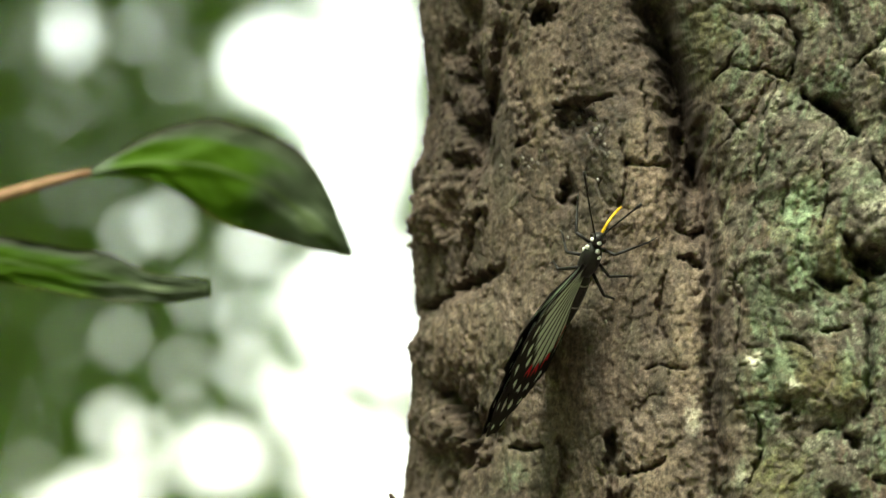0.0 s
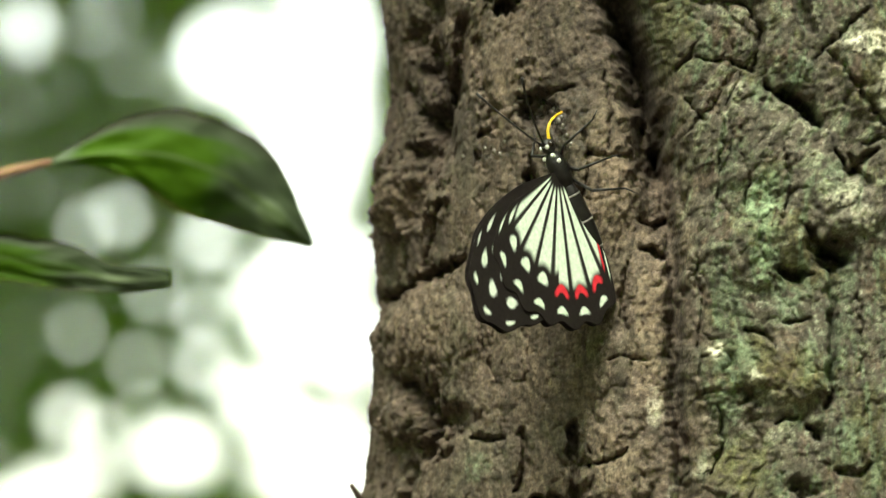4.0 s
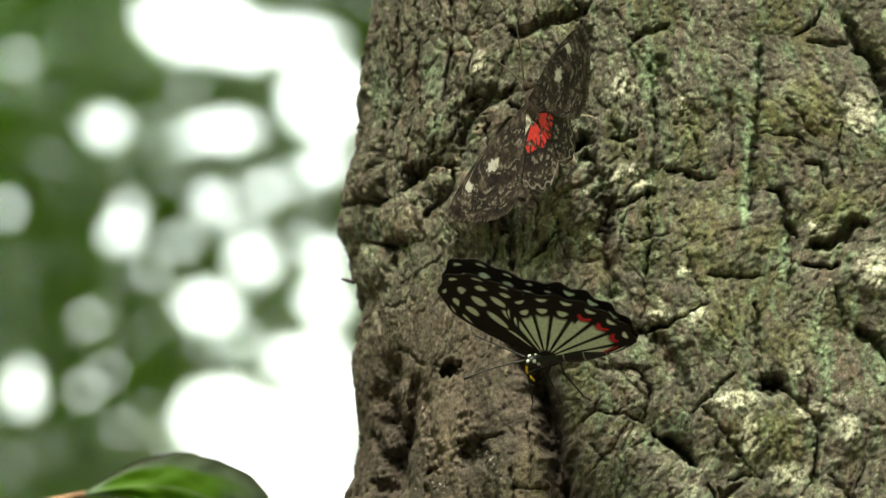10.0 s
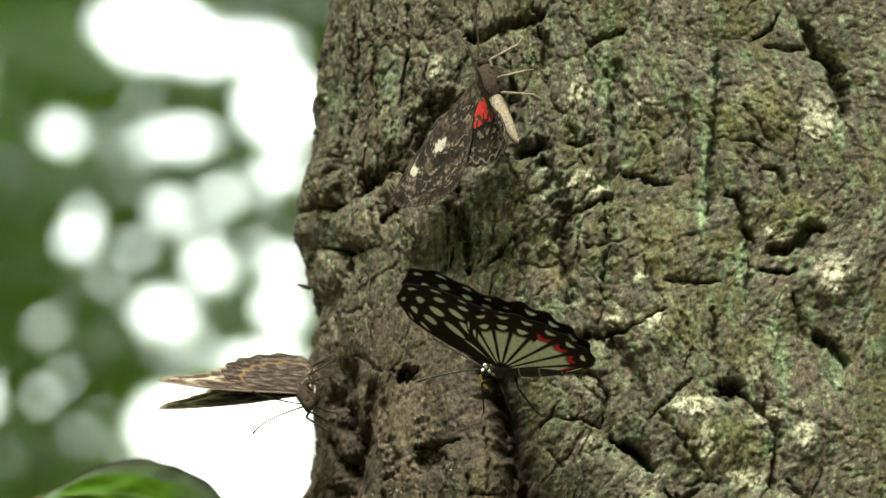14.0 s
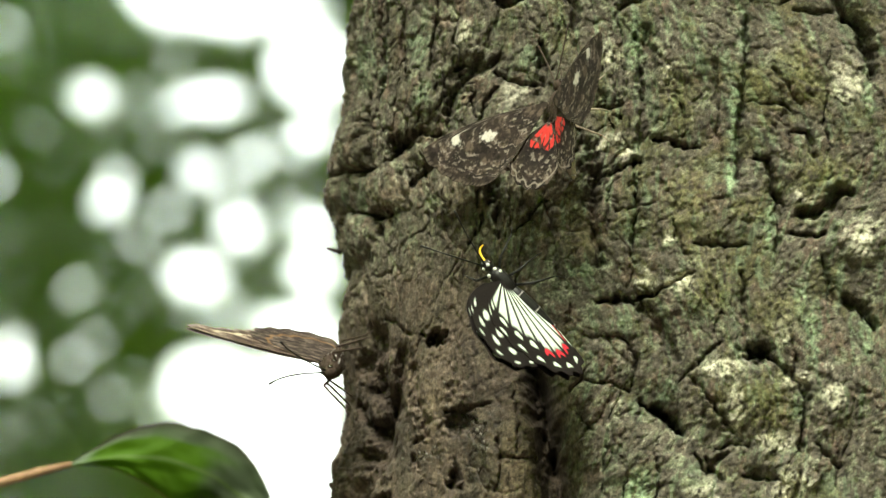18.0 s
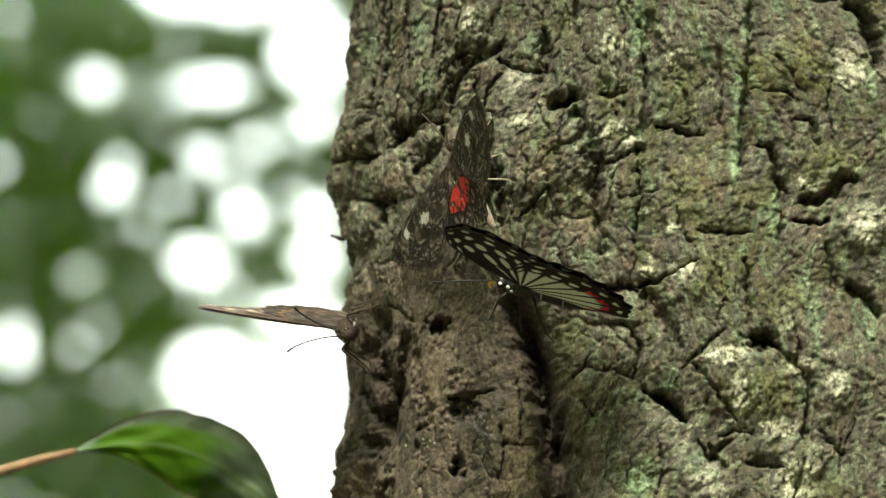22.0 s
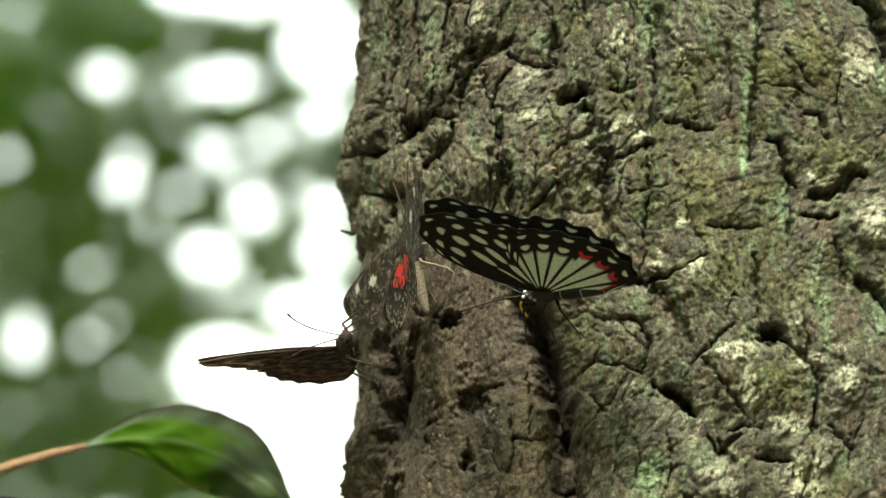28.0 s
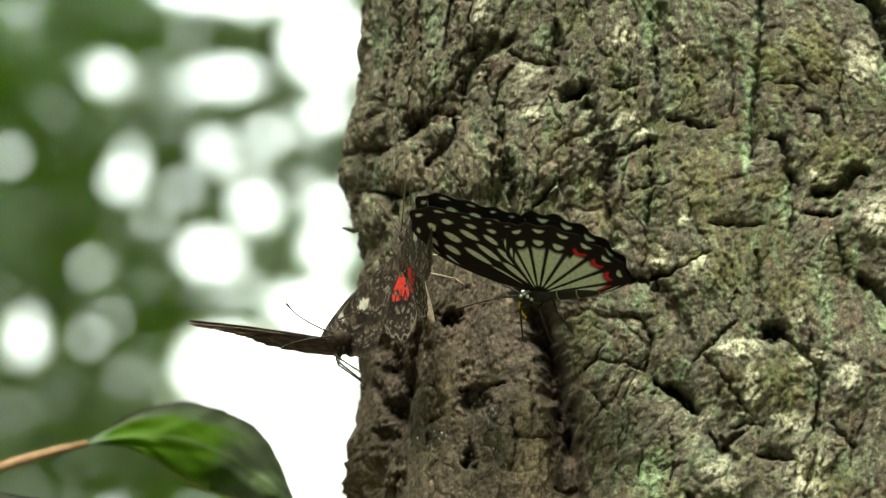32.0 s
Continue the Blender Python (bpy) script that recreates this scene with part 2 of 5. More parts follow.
# one turn round the section, by angle: fine over the seen side, coarse behind
# (angle 0 is the left edge, 90 degrees the front)
fine_a = np.linspace(-0.42, 1.62, 3000)
def section(a):
    c, s = np.cos(a), np.sin(a)
    r = (np.abs(c) ** SQUARE + np.abs(s) ** SQUARE) ** (-1 / SQUARE)
    return -HALF_W * r * c * 1000, -HALF_D * r * s * 1000
sx, sy = section(fine_a)
arc = np.concatenate([[0], np.cumsum(np.hypot(np.diff(sx), np.diff(sy)))])
seen = np.interp(np.arange(0, arc[-1], 0.42), arc, fine_a)
ta = np.concatenate([seen, np.linspace(1.64, 2 * math.pi - 0.43, 80)])
ax, ay = section(ta)
d = 1e-3
bx, by = section(ta + d)
nx, ny = -(by - ay), (bx - ax)
ln = np.hypot(nx, ny)
nx, ny = nx / ln, ny / ln
flip = np.where(nx * ax + ny * ay < 0, -1, 1)
nx, ny = nx * flip, ny * flip
arcs = np.concatenate([[0], np.cumsum(np.hypot(np.diff(ax), np.diff(ay)))])
U0 = ax + TRUNK_X * 1000
U, V = np.meshgrid(U0, tv)
S, _ = np.meshgrid(arcs, tv)
FRONT = np.meshgrid(((ta < 1.63) & (ta > -0.2)).astype(float), tv)[0]
S = S + 12 * pn(S / 60, V / 60, 1)
wu, wv = U + 0.8 * fbm(S / 4, V / 4, 3, 21), V + 0.8 * fbm(S / 4, V / 4, 3, 22)

# zones: the brown sap-stained bark left of the main furrow, the crusted grey-green bark elsewhere
furrow_u = np.interp(V, [-140, -122, -82, -48, -23, -9, 10, 40], [46, 46, 44, 40, 32, 26, 8, -60])
SAP = (1 - step01(wu + 5 * pn(S / 9, V / 12, 5), furrow_u - 4, furrow_u + 5)) * (1 - step01(V + 14 * pn(S / 14, V / 20, 4), -26, 18)) * FRONT

H = np.zeros_like(U)
# the crusted bark far right of the furrow is flatter
CALM = step01(U + 8 * pn(S / 15, V / 15, 6), 45, 75) * FRONT
PLATE = None


def plates(size_u, size_v, seam, drop, jump, tilt, seed, calm, right=0.55):
    """Bark plates: sunken seams, uneven heights and a slant for each plate."""
    global H, PLATE
    wob = min(size_u, size_v) * 0.22
    f1, f2, who, du, dv = cells((S + wob * fbm(S / size_u * 1.6, V / size_u * 1.6, 3, seed)) / size_u, (V + wob * fbm(S / size_u * 1.6, V / size_u * 1.6, 3, seed + 1)) / size_v, seed)
    turn = who * 37.0
    if PLATE is None:
        PLATE = who
    slant = tilt * (du * np.cos(turn) + dv * np.sin(turn))
    H += (drop * (step01(f2 - f1, 0.0, seam) - 1) + jump * (who - 0.5) + slant) * (1 - calm * SAP) * (1 - right * CALM)


plates(17, 38, 0.10, 1.3, 1.5, 1.6, 3, 0.6, 0.7)
plates(8.0, 12.0, 0.12, 0.55, 0.8, 1.0, 8, 0.45, 0.5)
plates(3.6, 4.6, 0.16, 0.30, 0.42, 0.45, 12, 0.35, 0.25)
H += 1.1 * (np.abs(pn((S + 4 * pn(S / 20, V / 20, 44)) / 13, V / 75, 45)) - 0.3) + 0.3 * fbm(S / 5, V / 16, 2, 46)
H += 1.1 * fbm(S / 26, V / 45, 3, 40)
H += 0.30 * (0.35 - np.abs(fbm(S / 2.6, V / 3.4, 3, 50, 0.6))) + 0.17 * fbm(S / 0.85, V / 1.6, 2, 51)
pock = cells(S / 2.6, V / 3.0, 70)
H -= 0.55 * (1 - step01(pock[0], 0.08, 0.30)) * (pock[2] > 0.62)
# short crumbling fissures, run every way
fissure = np.abs(pn((S + 2 * pn(S / 5, V / 5, 59)) / 7.0, V / 6.0, 60))
H -= 0.45 * (1 - step01(fissure, 0.010, 0.075)) * step01(pn(S / 11, V / 15, 61), -0.05, 0.3) * (1 - 0.4 * SAP)
H -= CALM * 0.8 * (1 - step01(np.abs(pn((S + 1.5 * pn(S / 5, V / 5, 64)) / 8.5, V / 40, 62)), 0.01, 0.07)) * step01(pn(S / 14, V / 22, 63), -0.05, 0.25)

RAG = np.clip(1 + 0.5 * fbm(S / 4, V / 4, 3, 80), 0.35, 2.0)
SMALL_U, SMALL_V = fbm(S / 3.0, V / 3.0, 2, 82), fbm(S / 3.0, V / 3.0, 2, 83)


def near_to(points, reach):
    """The rows and columns of the bark that lie within reach of the points."""
    us, vs = [p[0] for p in points], [p[1] for p in points]
    rows = np.flatnonzero((tv > min(vs) - reach) & (tv < max(vs) + reach))
    cols = np.flatnonzero((U0 > min(us) - reach) & (U0 < max(us) + reach) & (FRONT[0] > 0))
    return np.s_[rows[0]:rows[-1] + 1, cols[0]:cols[-1] + 1]


def spread(points, box):
    """Distance of each spot of bark to a line of points, and how far along the line it lies."""
    a, b = wu[box], wv[box]
    best, along = np.full(a.shape, 1e3), np.zeros(a.shape)
    n = len(points) - 1
    for i, ((x0, y0), (x1, y1)) in enumerate(zip(points[:-1], points[1:])):
        dx, dy = x1 - x0, y1 - y0
        t = np.clip(((a - x0) * dx + (b - y0) * dy) / (dx * dx + dy * dy), 0, 1)
        dd = np.hypot(a - x0 - t * dx, b - y0 - t * dy)
        near = dd < best
        along = np.where(near, (i + t) / n, along)
        best = np.where(near, dd, best)
    return best, along


def crack(points, width, depth):
    """A ragged cleft with steep sides that thins out at both ends."""
    box = near_to(points, 3 * width + 6)
    dd, along = spread(points, box)
    w = width * 0.47 * RAG[box] ** 1.4 * (0.55 + 0.45 * np.sqrt(np.clip(4 * along * (1 - along), 0, 1)))
    H[box] -= 0.85 * depth * np.exp(-(dd / w) ** 2.4)
    H[box] -= 0.16 * depth * np.exp(-(dd / (2.6 * width)) ** 2)


def furrow(points, width, depth):
    """A long valley with soft shoulders."""
    box = near_to(points, 5 * width + 6)
    dd, _ = spread(points, box)
    H[box] -= depth * np.exp(-(dd / (width * 0.62)) ** 2) + 0.22 * depth * np.exp(-(dd / (width * 2.2)) ** 2)


def swell(u, v, ru, rv, height, power):
    box = near_to([(u, v)], 2.2 * max(ru, rv) + 5)
    q = ((wu[box] - u + 1.2 * SMALL_U[box]) / ru) ** 2 + ((wv[box] - v + 1.2 * SMALL_V[box]) / rv) ** 2
    H[box] += height * np.exp(-(q * RAG[box] ** 0.7) ** power)


def pit(u, v, ru, rv, depth):
    swell(u, v, ru, rv, -depth, 2.0)


def mound(u, v, ru, rv, height):
    swell(u, v, ru, rv, height, 2.4)


# bark features, in millimetres across and up from the middle of the trunk's seen face
crack([(4.5, 49.1), (5.9, 54.3), (9.7, 59.6), (13.5, 62.3), (19.3, 64.8)], 4.2, 8.3)
crack([(18.4, 60.3), (22.7, 57.6), (27, 55.4), (33, 54.3)], 1.3, 5)
crack([(33.5, 54.3), (33.2, 59.2), (32.9, 64.5), (31.9, 68.1)], 3.2, 7.2)
pit(38.7, 45.5, 4.2, 2.5, 8.7)
crack([(33.9, 43.1), (38.1, 44.8), (42.4, 48)], 2.4, 8.8)
crack([(41.7, 41.9), (44.1, 37.4), (46.1, 30.3), (47.5, 21.5), (48.1, 12.8)], 3.6, 7.2)
pit(-10.9, 41.6, 4.2, 3.2, 9.4)
crack([(-15.3, 37.5), (-10.5, 40.9), (-6.1, 43.7), (2, 42.6)], 2.6, 8.8)
crack([(-7.5, 27.8), (-2.6, 31.6), (1, 34.6), (1, 40.8)], 1.9, 5.5)
crack([(-36.1, 42.1), (-30.6, 38.1), (-25, 36.2), (-20, 36.5)], 2.2, 7.7)
crack([(14.9, 34.6), (16.6, 27.4), (17.5, 22.1), (19.2, 15.8), (19.2, 8.8)], 2.6, 7.7)
crack([(24.8, 10), (27.8, 13.3), (31.2, 16.5), (34.1, 18.6)], 1, 5)
crack([(-23.7, 22.5), (-19.5, 20.4), (-14.1, 20.3)], 2.6, 7.2)
crack([(-18.6, 20), (-17.7, 13.9)], 1.8, 5.5)
crack([(-22.6, 61), (-22.2, 51.9), (-21.5, 42.7), (-21.8, 36.5)], 1.4, 3.9)
crack([(-28.5, 53.5), (-23.1, 52)], 1.2, 3.3)
crack([(-16.1, 82.5), (-16.4, 73.6), (-17, 63)], 1.8, 3.3)
crack([(1, 78.9), (1.5, 68.2), (2, 59.2), (3.6, 50.2)], 1.5, 3.3)
crack([(19.2, 55.3), (14.9, 50.5), (13.2, 43.6), (14.9, 35.5)], 1.6, 4.4)
crack([(-31.6, 26.2), (-26.8, 23.7), (-23.1, 21.6)], 1.3, 3.9)
crack([(10.5, 7), (13.1, 12), (14.9, 17.1)], 1, 3.3)
crack([(65.6, 35.9), (68.8, 35.4), (72.2, 34), (75.8, 32.7), (79.8, 32.9)], 1.4, 5.5)
crack([(64, 69.3), (64.3, 57.1), (64.9, 46.7), (63.9, 36.3), (62.5, 28.5)], 5.5, 4.6)
crack([(94, 71.6), (94.3, 61.2), (93.5, 50.8), (92.4, 42.1), (91.9, 33.5), (91.5, 22.3)], 2.2, 4.6)
crack([(96.4, 28.9), (100.2, 28.1), (101.5, 22.9), (102.6, 17.7), (105.5, 13.8)], 1.8, 6.6)
crack([(102.8, 17.7), (103.7, 5.6), (102.6, -4.7)], 1.6, 3.3)
crack([(94, 46.3), (99.4, 45.8), (103.7, 45.3), (107.4, 43.2)], 1.1, 3.5)
crack([(102.6, 56.1), (106.3, 50.4), (110.5, 44.8)], 1.1, 2.9)
crack([(107.4, 37.3), (112.1, 36.5), (113.1, 32.2), (115.1, 28.5)], 1.5, 4.4)
crack([(110.2, 11.4), (115.3, 12.1), (119.6, 14.7), (122.1, 18.2), (124.9, 17.5)], 4, 9.9)
crack([(107.5, 6.2), (111, 5.1), (117.3, 5.4)], 1.8, 6.6)
crack([(78.3, 3), (84.7, 2.6), (88.1, 1.7), (94.1, 2.6)], 0.9, 4.1)
crack([(123.9, 72), (128.5, 68.8), (131.4, 62.2), (132.3, 51.8)], 3.4, 8.3)
crack([(49.7, 24), (54.3, 26.5), (57.7, 28.1), (62.5, 29.4)], 1.1, 4.4)
crack([(49.3, 46.7), (53.5, 46.1), (56.9, 46.6)], 1.2, 4.4)
crack([(54.6, 14), (60.2, 14.8), (66.8, 16.2)], 0.9, 2.8)
crack([(49.2, 28), (48.8, 21.5), (48.1, 12.8), (49.5, 4.1), (49.8, -2.9)], 3.2, 6.6)
crack([(49.4, -13.3), (55, -13.2), (60.9, -13.1), (65.7, -11.9)], 2.5, 9.9)
crack([(65.7, -11.9), (69.4, -10), (72.8, -8.2), (77.6, -5.8)], 1.1, 4.4)
crack([(62.6, -15.2), (66, -19.2), (69.4, -26.2), (73, -31.8)], 4.2, 6.1)
pit(97.2, -30.7, 4.4, 2.6, 10.5)
crack([(94.3, -32), (97.7, -30.5), (102.3, -33.2), (106.5, -36.7), (110.2, -39.5), (111.3, -44.3), (111.1, -49.4), (109.3, -60.5)], 2, 6.1)
crack([(62.5, -45.5), (67.6, -47.6), (70.9, -49.6), (74.3, -54.1)], 3, 8.8)
crack([(77.1, -37.1), (80.8, -42), (84.1, -47.2), (87.8, -52.4), (92.2, -57.3)], 1.8, 4.2)
crack([(93.1, -67.6), (97.8, -68.5), (103.2, -68.9)], 2, 6.6)
crack([(123.2, -14.3), (127.8, -17.1), (132.3, -23.1)], 3.4, 8.8)
crack([(78, -61.1), (81.8, -66.3), (84.4, -63), (88.1, -60.6)], 1.5, 5)
crack([(114.4, -58.6), (118.1, -62.3), (120.8, -66)], 1.2, 3.9)
crack([(92.5, -6.2), (92.8, -14.8), (93.7, -25.1), (95, -30.3)], 1.5, 3.3)
crack([(84.4, -59.2), (89.5, -57.9), (94.5, -59.4)], 1.2, 3.5)
crack([(73.5, -38.3), (77.8, -34.2), (82, -30.8), (86.3, -27)], 1, 3.3)
crack([(60.3, 30.4), (61.1, 15.6), (59.3, 0.1)], 1.3, 3.9)
crack([(52.4, -23.8), (57.5, -25.7), (60.9, -31), (59.1, -39.6)], 1.6, 4.4)
crack([(116.9, -1.5), (118.5, -10.1), (120.2, -15.3)], 1.4, 4.4)
crack([(72.1, 10.8), (73.7, 3), (77.1, -2.3)], 1.1, 3.3)
crack([(45.6, -37.3), (52.4, -38.4), (59.1, -41.3)], 1.3, 3.3)
crack([(40.5, -39.6), (43.9, -37.2), (45.9, -33)], 0.9, 3.1)
crack([(42.1, -61.3), (41.2, -68.1), (43.1, -75.1)], 1.4, 4.4)
crack([(109.6, -66.4), (107.9, -73.2), (106.2, -80.4)], 1.6, 3.9)
pit(-0.1, -21, 3.3, 2.3, 9.4)
pit(7.5, -48, 4.4, 3.6, 6.6)
crack([(3, -44.1), (9.6, -43.9), (16.5, -42.1)], 1.4, 5)
pit(5.8, -64.6, 1.7, 4.4, 6.1)
pit(-4.7, -52.1, 1.8, 1.3, 3.3)
pit(-6.4, -58.9, 1.6, 1.6, 3.3)
crack([(19, -59.2), (25, -60.4), (30.2, -59.8)], 1.2, 3.3)
crack([(-16.7, -12.2), (-11.4, -15.8), (-7.8, -18.9)], 1, 2.8)
furrow([(-19.2, -17.1), (-18.2, -28.6), (-16.8, -40.1), (-18.6, -51.1), (-21.2, -61.9), (-23.6, -70)], 5, 7.8)
furrow([(-10.3, -24.3), (-10.4, -32.7), (-12.9, -40.7), (-14.9, -47.4), (-14.1, -56)], 3.4, 6)
crack([(-7, -27.6), (-6.2, -37.4), (-3.9, -44.7), (-3, -51)], 2.2, 4.4)
crack([(-31.8, -89.6), (-25.8, -87), (-21.5, -85.3), (-15.8, -84.5), (-11.4, -82.9)], 3.4, 9.9)
crack([(-15.8, -67), (-18.6, -72.2), (-20.1, -77.6), (-23.7, -82.7)], 1.6, 4.2)
crack([(-26.2, -111.3), (-20.5, -116.9), (-19.3, -124.1), (-21.6, -130.2)], 5, 9.9)
pit(-12.9, -122, 4.6, 3.6, 8.8)
crack([(-8.3, -126.6), (-4.9, -127.5), (-1, -127)], 1.8, 5.5)
crack([(-17.7, -131.5), (-14.3, -130)], 1.8, 5)
crack([(15.8, -125.2), (16.3, -132.7), (17.1, -140.9), (18.1, -147.1)], 4, 8.3)
crack([(19, -134.5), (23.5, -133.8), (26.9, -132.5), (29.2, -130.9)], 0.9, 3.9)
crack([(6, -142.3), (11.4, -142.1), (15.4, -143.9)], 2, 6.1)
crack([(-24.5, -132), (-25.2, -139), (-26.7, -144.5)], 2, 4.4)
crack([(4, -125.4), (4.7, -133.7), (1.9, -140.5)], 2.2, 5)
crack([(31.6, -75.3), (34.5, -76.7), (38.8, -75.6)], 1.4, 5)
crack([(32.9, -83), (35.5, -83.6), (37.9, -85.4)], 1.8, 6.1)
pit(77.7, -86, 4.2, 3.4, 9.4)
crack([(71.9, -78.9), (73.5, -83.6), (76.9, -85), (80.2, -87.4)], 2.4, 7.7)
crack([(64.7, -88.8), (67.6, -90.3), (72.4, -90.2)], 2.4, 8.3)
crack([(76.8, -89.1), (77.3, -97.8), (76.7, -108.5), (76.9, -117.3), (75.3, -121.9)], 1.9, 5.5)
crack([(65.9, -102.4), (71.5, -101.2)], 1.3, 4.4)
crack([(70.7, -126.5), (72.9, -127), (74.2, -129.3)], 2.2, 6.6)
crack([(63.1, -126), (69, -124)], 1.2, 3.9)
pit(69.9, -141.4, 3.6, 1.8, 5.5)
crack([(55.2, -120.5), (58.2, -119.5)], 1.3, 3.9)
crack([(65.5, -45.8), (69.2, -48.6), (72.5, -50.6), (74.2, -54)], 3, 8.8)
crack([(43.1, -46.5), (47.7, -52.7)], 1.1, 3.5)
crack([(50.2, -121.4), (51.5, -129.6), (48.8, -137.6)], 1.4, 3.9)
crack([(56.9, -102.7), (60.9, -104.2), (63.5, -108.3)], 1.2, 3.3)
crack([(81, -61.6), (83.6, -67), (86.2, -68.4)], 1.6, 4.4)
crack([(77.8, -136.7), (83.1, -138.1), (86.5, -135.4)], 1.4, 3.9)
crack([(29.1, -85.5), (27.7, -93.7), (28.4, -101.8)], 1.2, 3.3)
crack([(23.7, -109.2), (29, -108.9), (33.7, -110.2)], 0.9, 2.9)
crack([(18.5, -53.5), (19.8, -60.5), (18.5, -70)], 1.1, 2.9)
furrow([(24.1, -15.5), (28.3, -25.4), (31.1, -33.8), (33.1, -43.5), (34.9, -53.1), (36.7, -62.1)], 7, 15)
furrow([(36.2, -58.6), (38.8, -71), (39.8, -83.3), (40.5, -94.1), (40.1, -107.7), (40.4, -121.2), (41.7, -134.8), (42.1, -148.2)], 3, 9)
crack([(18.3, 82.5), (23.1, 81.1), (28.6, 83.6), (35.2, 84.7), (41, 86.3)], 3.6, 7.7)
crack([(40.3, 82.5), (43, 76.7), (42, 70.1)], 2.2, 5.5)
crack([(55.7, 76.2), (60, 78.1), (66.3, 80.2)], 2, 4.4)
crack([(120.4, 81), (122.9, 74), (128, 66.7), (131.8, 54.9)], 3, 6.6)
crack([(105, 76.1), (110.2, 79.4), (112.2, 83.7)], 1.3, 3.9)
crack([(108.4, 73.9), (115.2, 72.4), (120.3, 73)], 1.2, 3.3)
crack([(5.8, 62.4), (11, 63.4), (14.5, 65.7)], 2.6, 6.6)
crack([(-24.4, 46.4), (-19, 53.7), (-17.2, 65.8), (-18.2, 80.5), (-17.3, 94.6)], 1.5, 3.9)
crack([(-11, 96.6), (-9.2, 85.4), (-10.4, 73.2), (-9.1, 60.4)], 1.4, 3.3)
crack([(0.5, 94.3), (0.5, 81.8), (-0.9, 67.8), (0.6, 55.1)], 1.6, 3.9)
crack([(60.8, 68.9), (62.1, 58.4), (63.3, 46.2)], 1, 2.9)
mound(29.5, 31.5, 17, 16, 4.9)
mound(6.2, 25.1, 10, 9, 4.1)
mound(-14.6, 28.4, 7, 8, 3.8)
mound(-4.3, 38.6, 4, 4.5, 4.3)
mound(-26.8, 45.5, 5, 8, 2.7)
mound(-3.4, 58.3, 6, 10, 2.2)
mound(-25.9, 16.2, 6, 7, 3)
mound(91.2, -42.2, 13, 12, 3.5)
mound(72, -9, 11, 10, 3)
mound(55.1, 15.9, 9, 12, 2.4)
mound(120, -42.7, 10, 10, 2.2)
mound(55.7, -58.4, 12, 11, 2.4)
mound(128, 3.5, 9, 7, 3.2)
mound(84.8, 14.7, 11, 9, 2.2)
mound(108, -66.4, 8, 6, 2.7)
mound(76.6, 61.8, 8, 9, 2.7)
mound(108.8, 55.6, 8, 10, 2.4)
mound(-24.3, -65.6, 8, 8, 6.8)
mound(-17.3, -99, 14, 10, 3.5)
mound(-25.2, -120.7, 4.5, 5.5, 4.1)
mound(25.5, -134.4, 9, 12, 4.1)
mound(22.5, -60.6, 12, 16, 2.7)
mound(-1.1, -39.4, 7, 12, 3)
mound(-16.1, -29, 4, 8, 4.1)
mound(61, -84, 11, 9, 3.2)
mound(51.6, -113.4, 8, 10, 3)
mound(67.4, -113.7, 10, 8, 3)
mound(83.6, -75.1, 7, 6, 2.7)
pit(-20.7, -32.1, 3.4, 5, 6.6)
pit(-13.2, -40, 3.4, 4, 6.6)
pit(-20, -47.3, 4, 4, 4.4)
pit(-24.9, -24.9, 3, 4, 4.4)
pit(-23.6, -54.4, 2.5, 2.5, 4.4)
crack([(-27.9, -36.2), (-25, -42.7), (-21.4, -47.7)], 2.2, 5.5)
crack([(29.9, -26.9), (32.3, -35.2), (34.3, -44.9), (36, -53.9), (37.3, -61.4)], 3.2, 8.8)
crack([(53.6, 63), (54.8, 54.2), (54, 47.3)], 0.8, 2.4)
crack([(74, 46.3), (76.5, 39.2), (74.7, 35.8)], 0.8, 2.4)
crack([(85.1, 56.2), (86, 45.8), (84.9, 37.2), (86.6, 28.5)], 0.8, 2.4)
crack([(106.6, -25.4), (108.5, -32.2), (107.8, -39.1)], 0.9, 2.6)
crack([(84.7, -9.4), (86.3, -18.1), (83.7, -24.9)], 0.8, 2.4)
crack([(119, 48.5), (117.2, 39.9), (119.7, 31.2)], 0.9, 2.6)
crack([(49.8, -47.8), (52.3, -56.5), (50.6, -65.1)], 0.8, 2.4)
crack([(65.8, -60.4), (67.5, -69), (65.7, -77.6)], 0.9, 2.6)
crack([(119.7, -71.7), (121.5, -63.2), (124.9, -56.4)], 0.8, 2.4)
crack([(-6.1, 64.2), (-4.3, 54.9), (-6.1, 46.4)], 0.8, 2.3)
crack([(25.2, 31.9), (26.9, 23), (26.1, 17.8)], 0.8, 2.3)
crack([(24, -38.8), (25.3, -48.5), (24.6, -58)], 0.8, 2.2)
crack([(55.9, -60.8), (57.8, -67.7), (56.5, -74.4)], 0.8, 2.2)
crack([(45.1, -87.5), (46.4, -97), (45.7, -107.8), (46.5, -118.7)], 0.9, 2.4)
crack([(83.4, -95.2), (84, -104.6), (83, -114)], 0.8, 2.2)
crack([(-6.2, -100), (-4.8, -108.4), (-2.1, -114.1)], 0.8, 2.2)
furrow([(27.7, -22.4), (29.9, -33), (31.9, -43.5), (33.6, -54), (34.9, -64.4), (36.3, -76.5)], 4.5, 7.5)

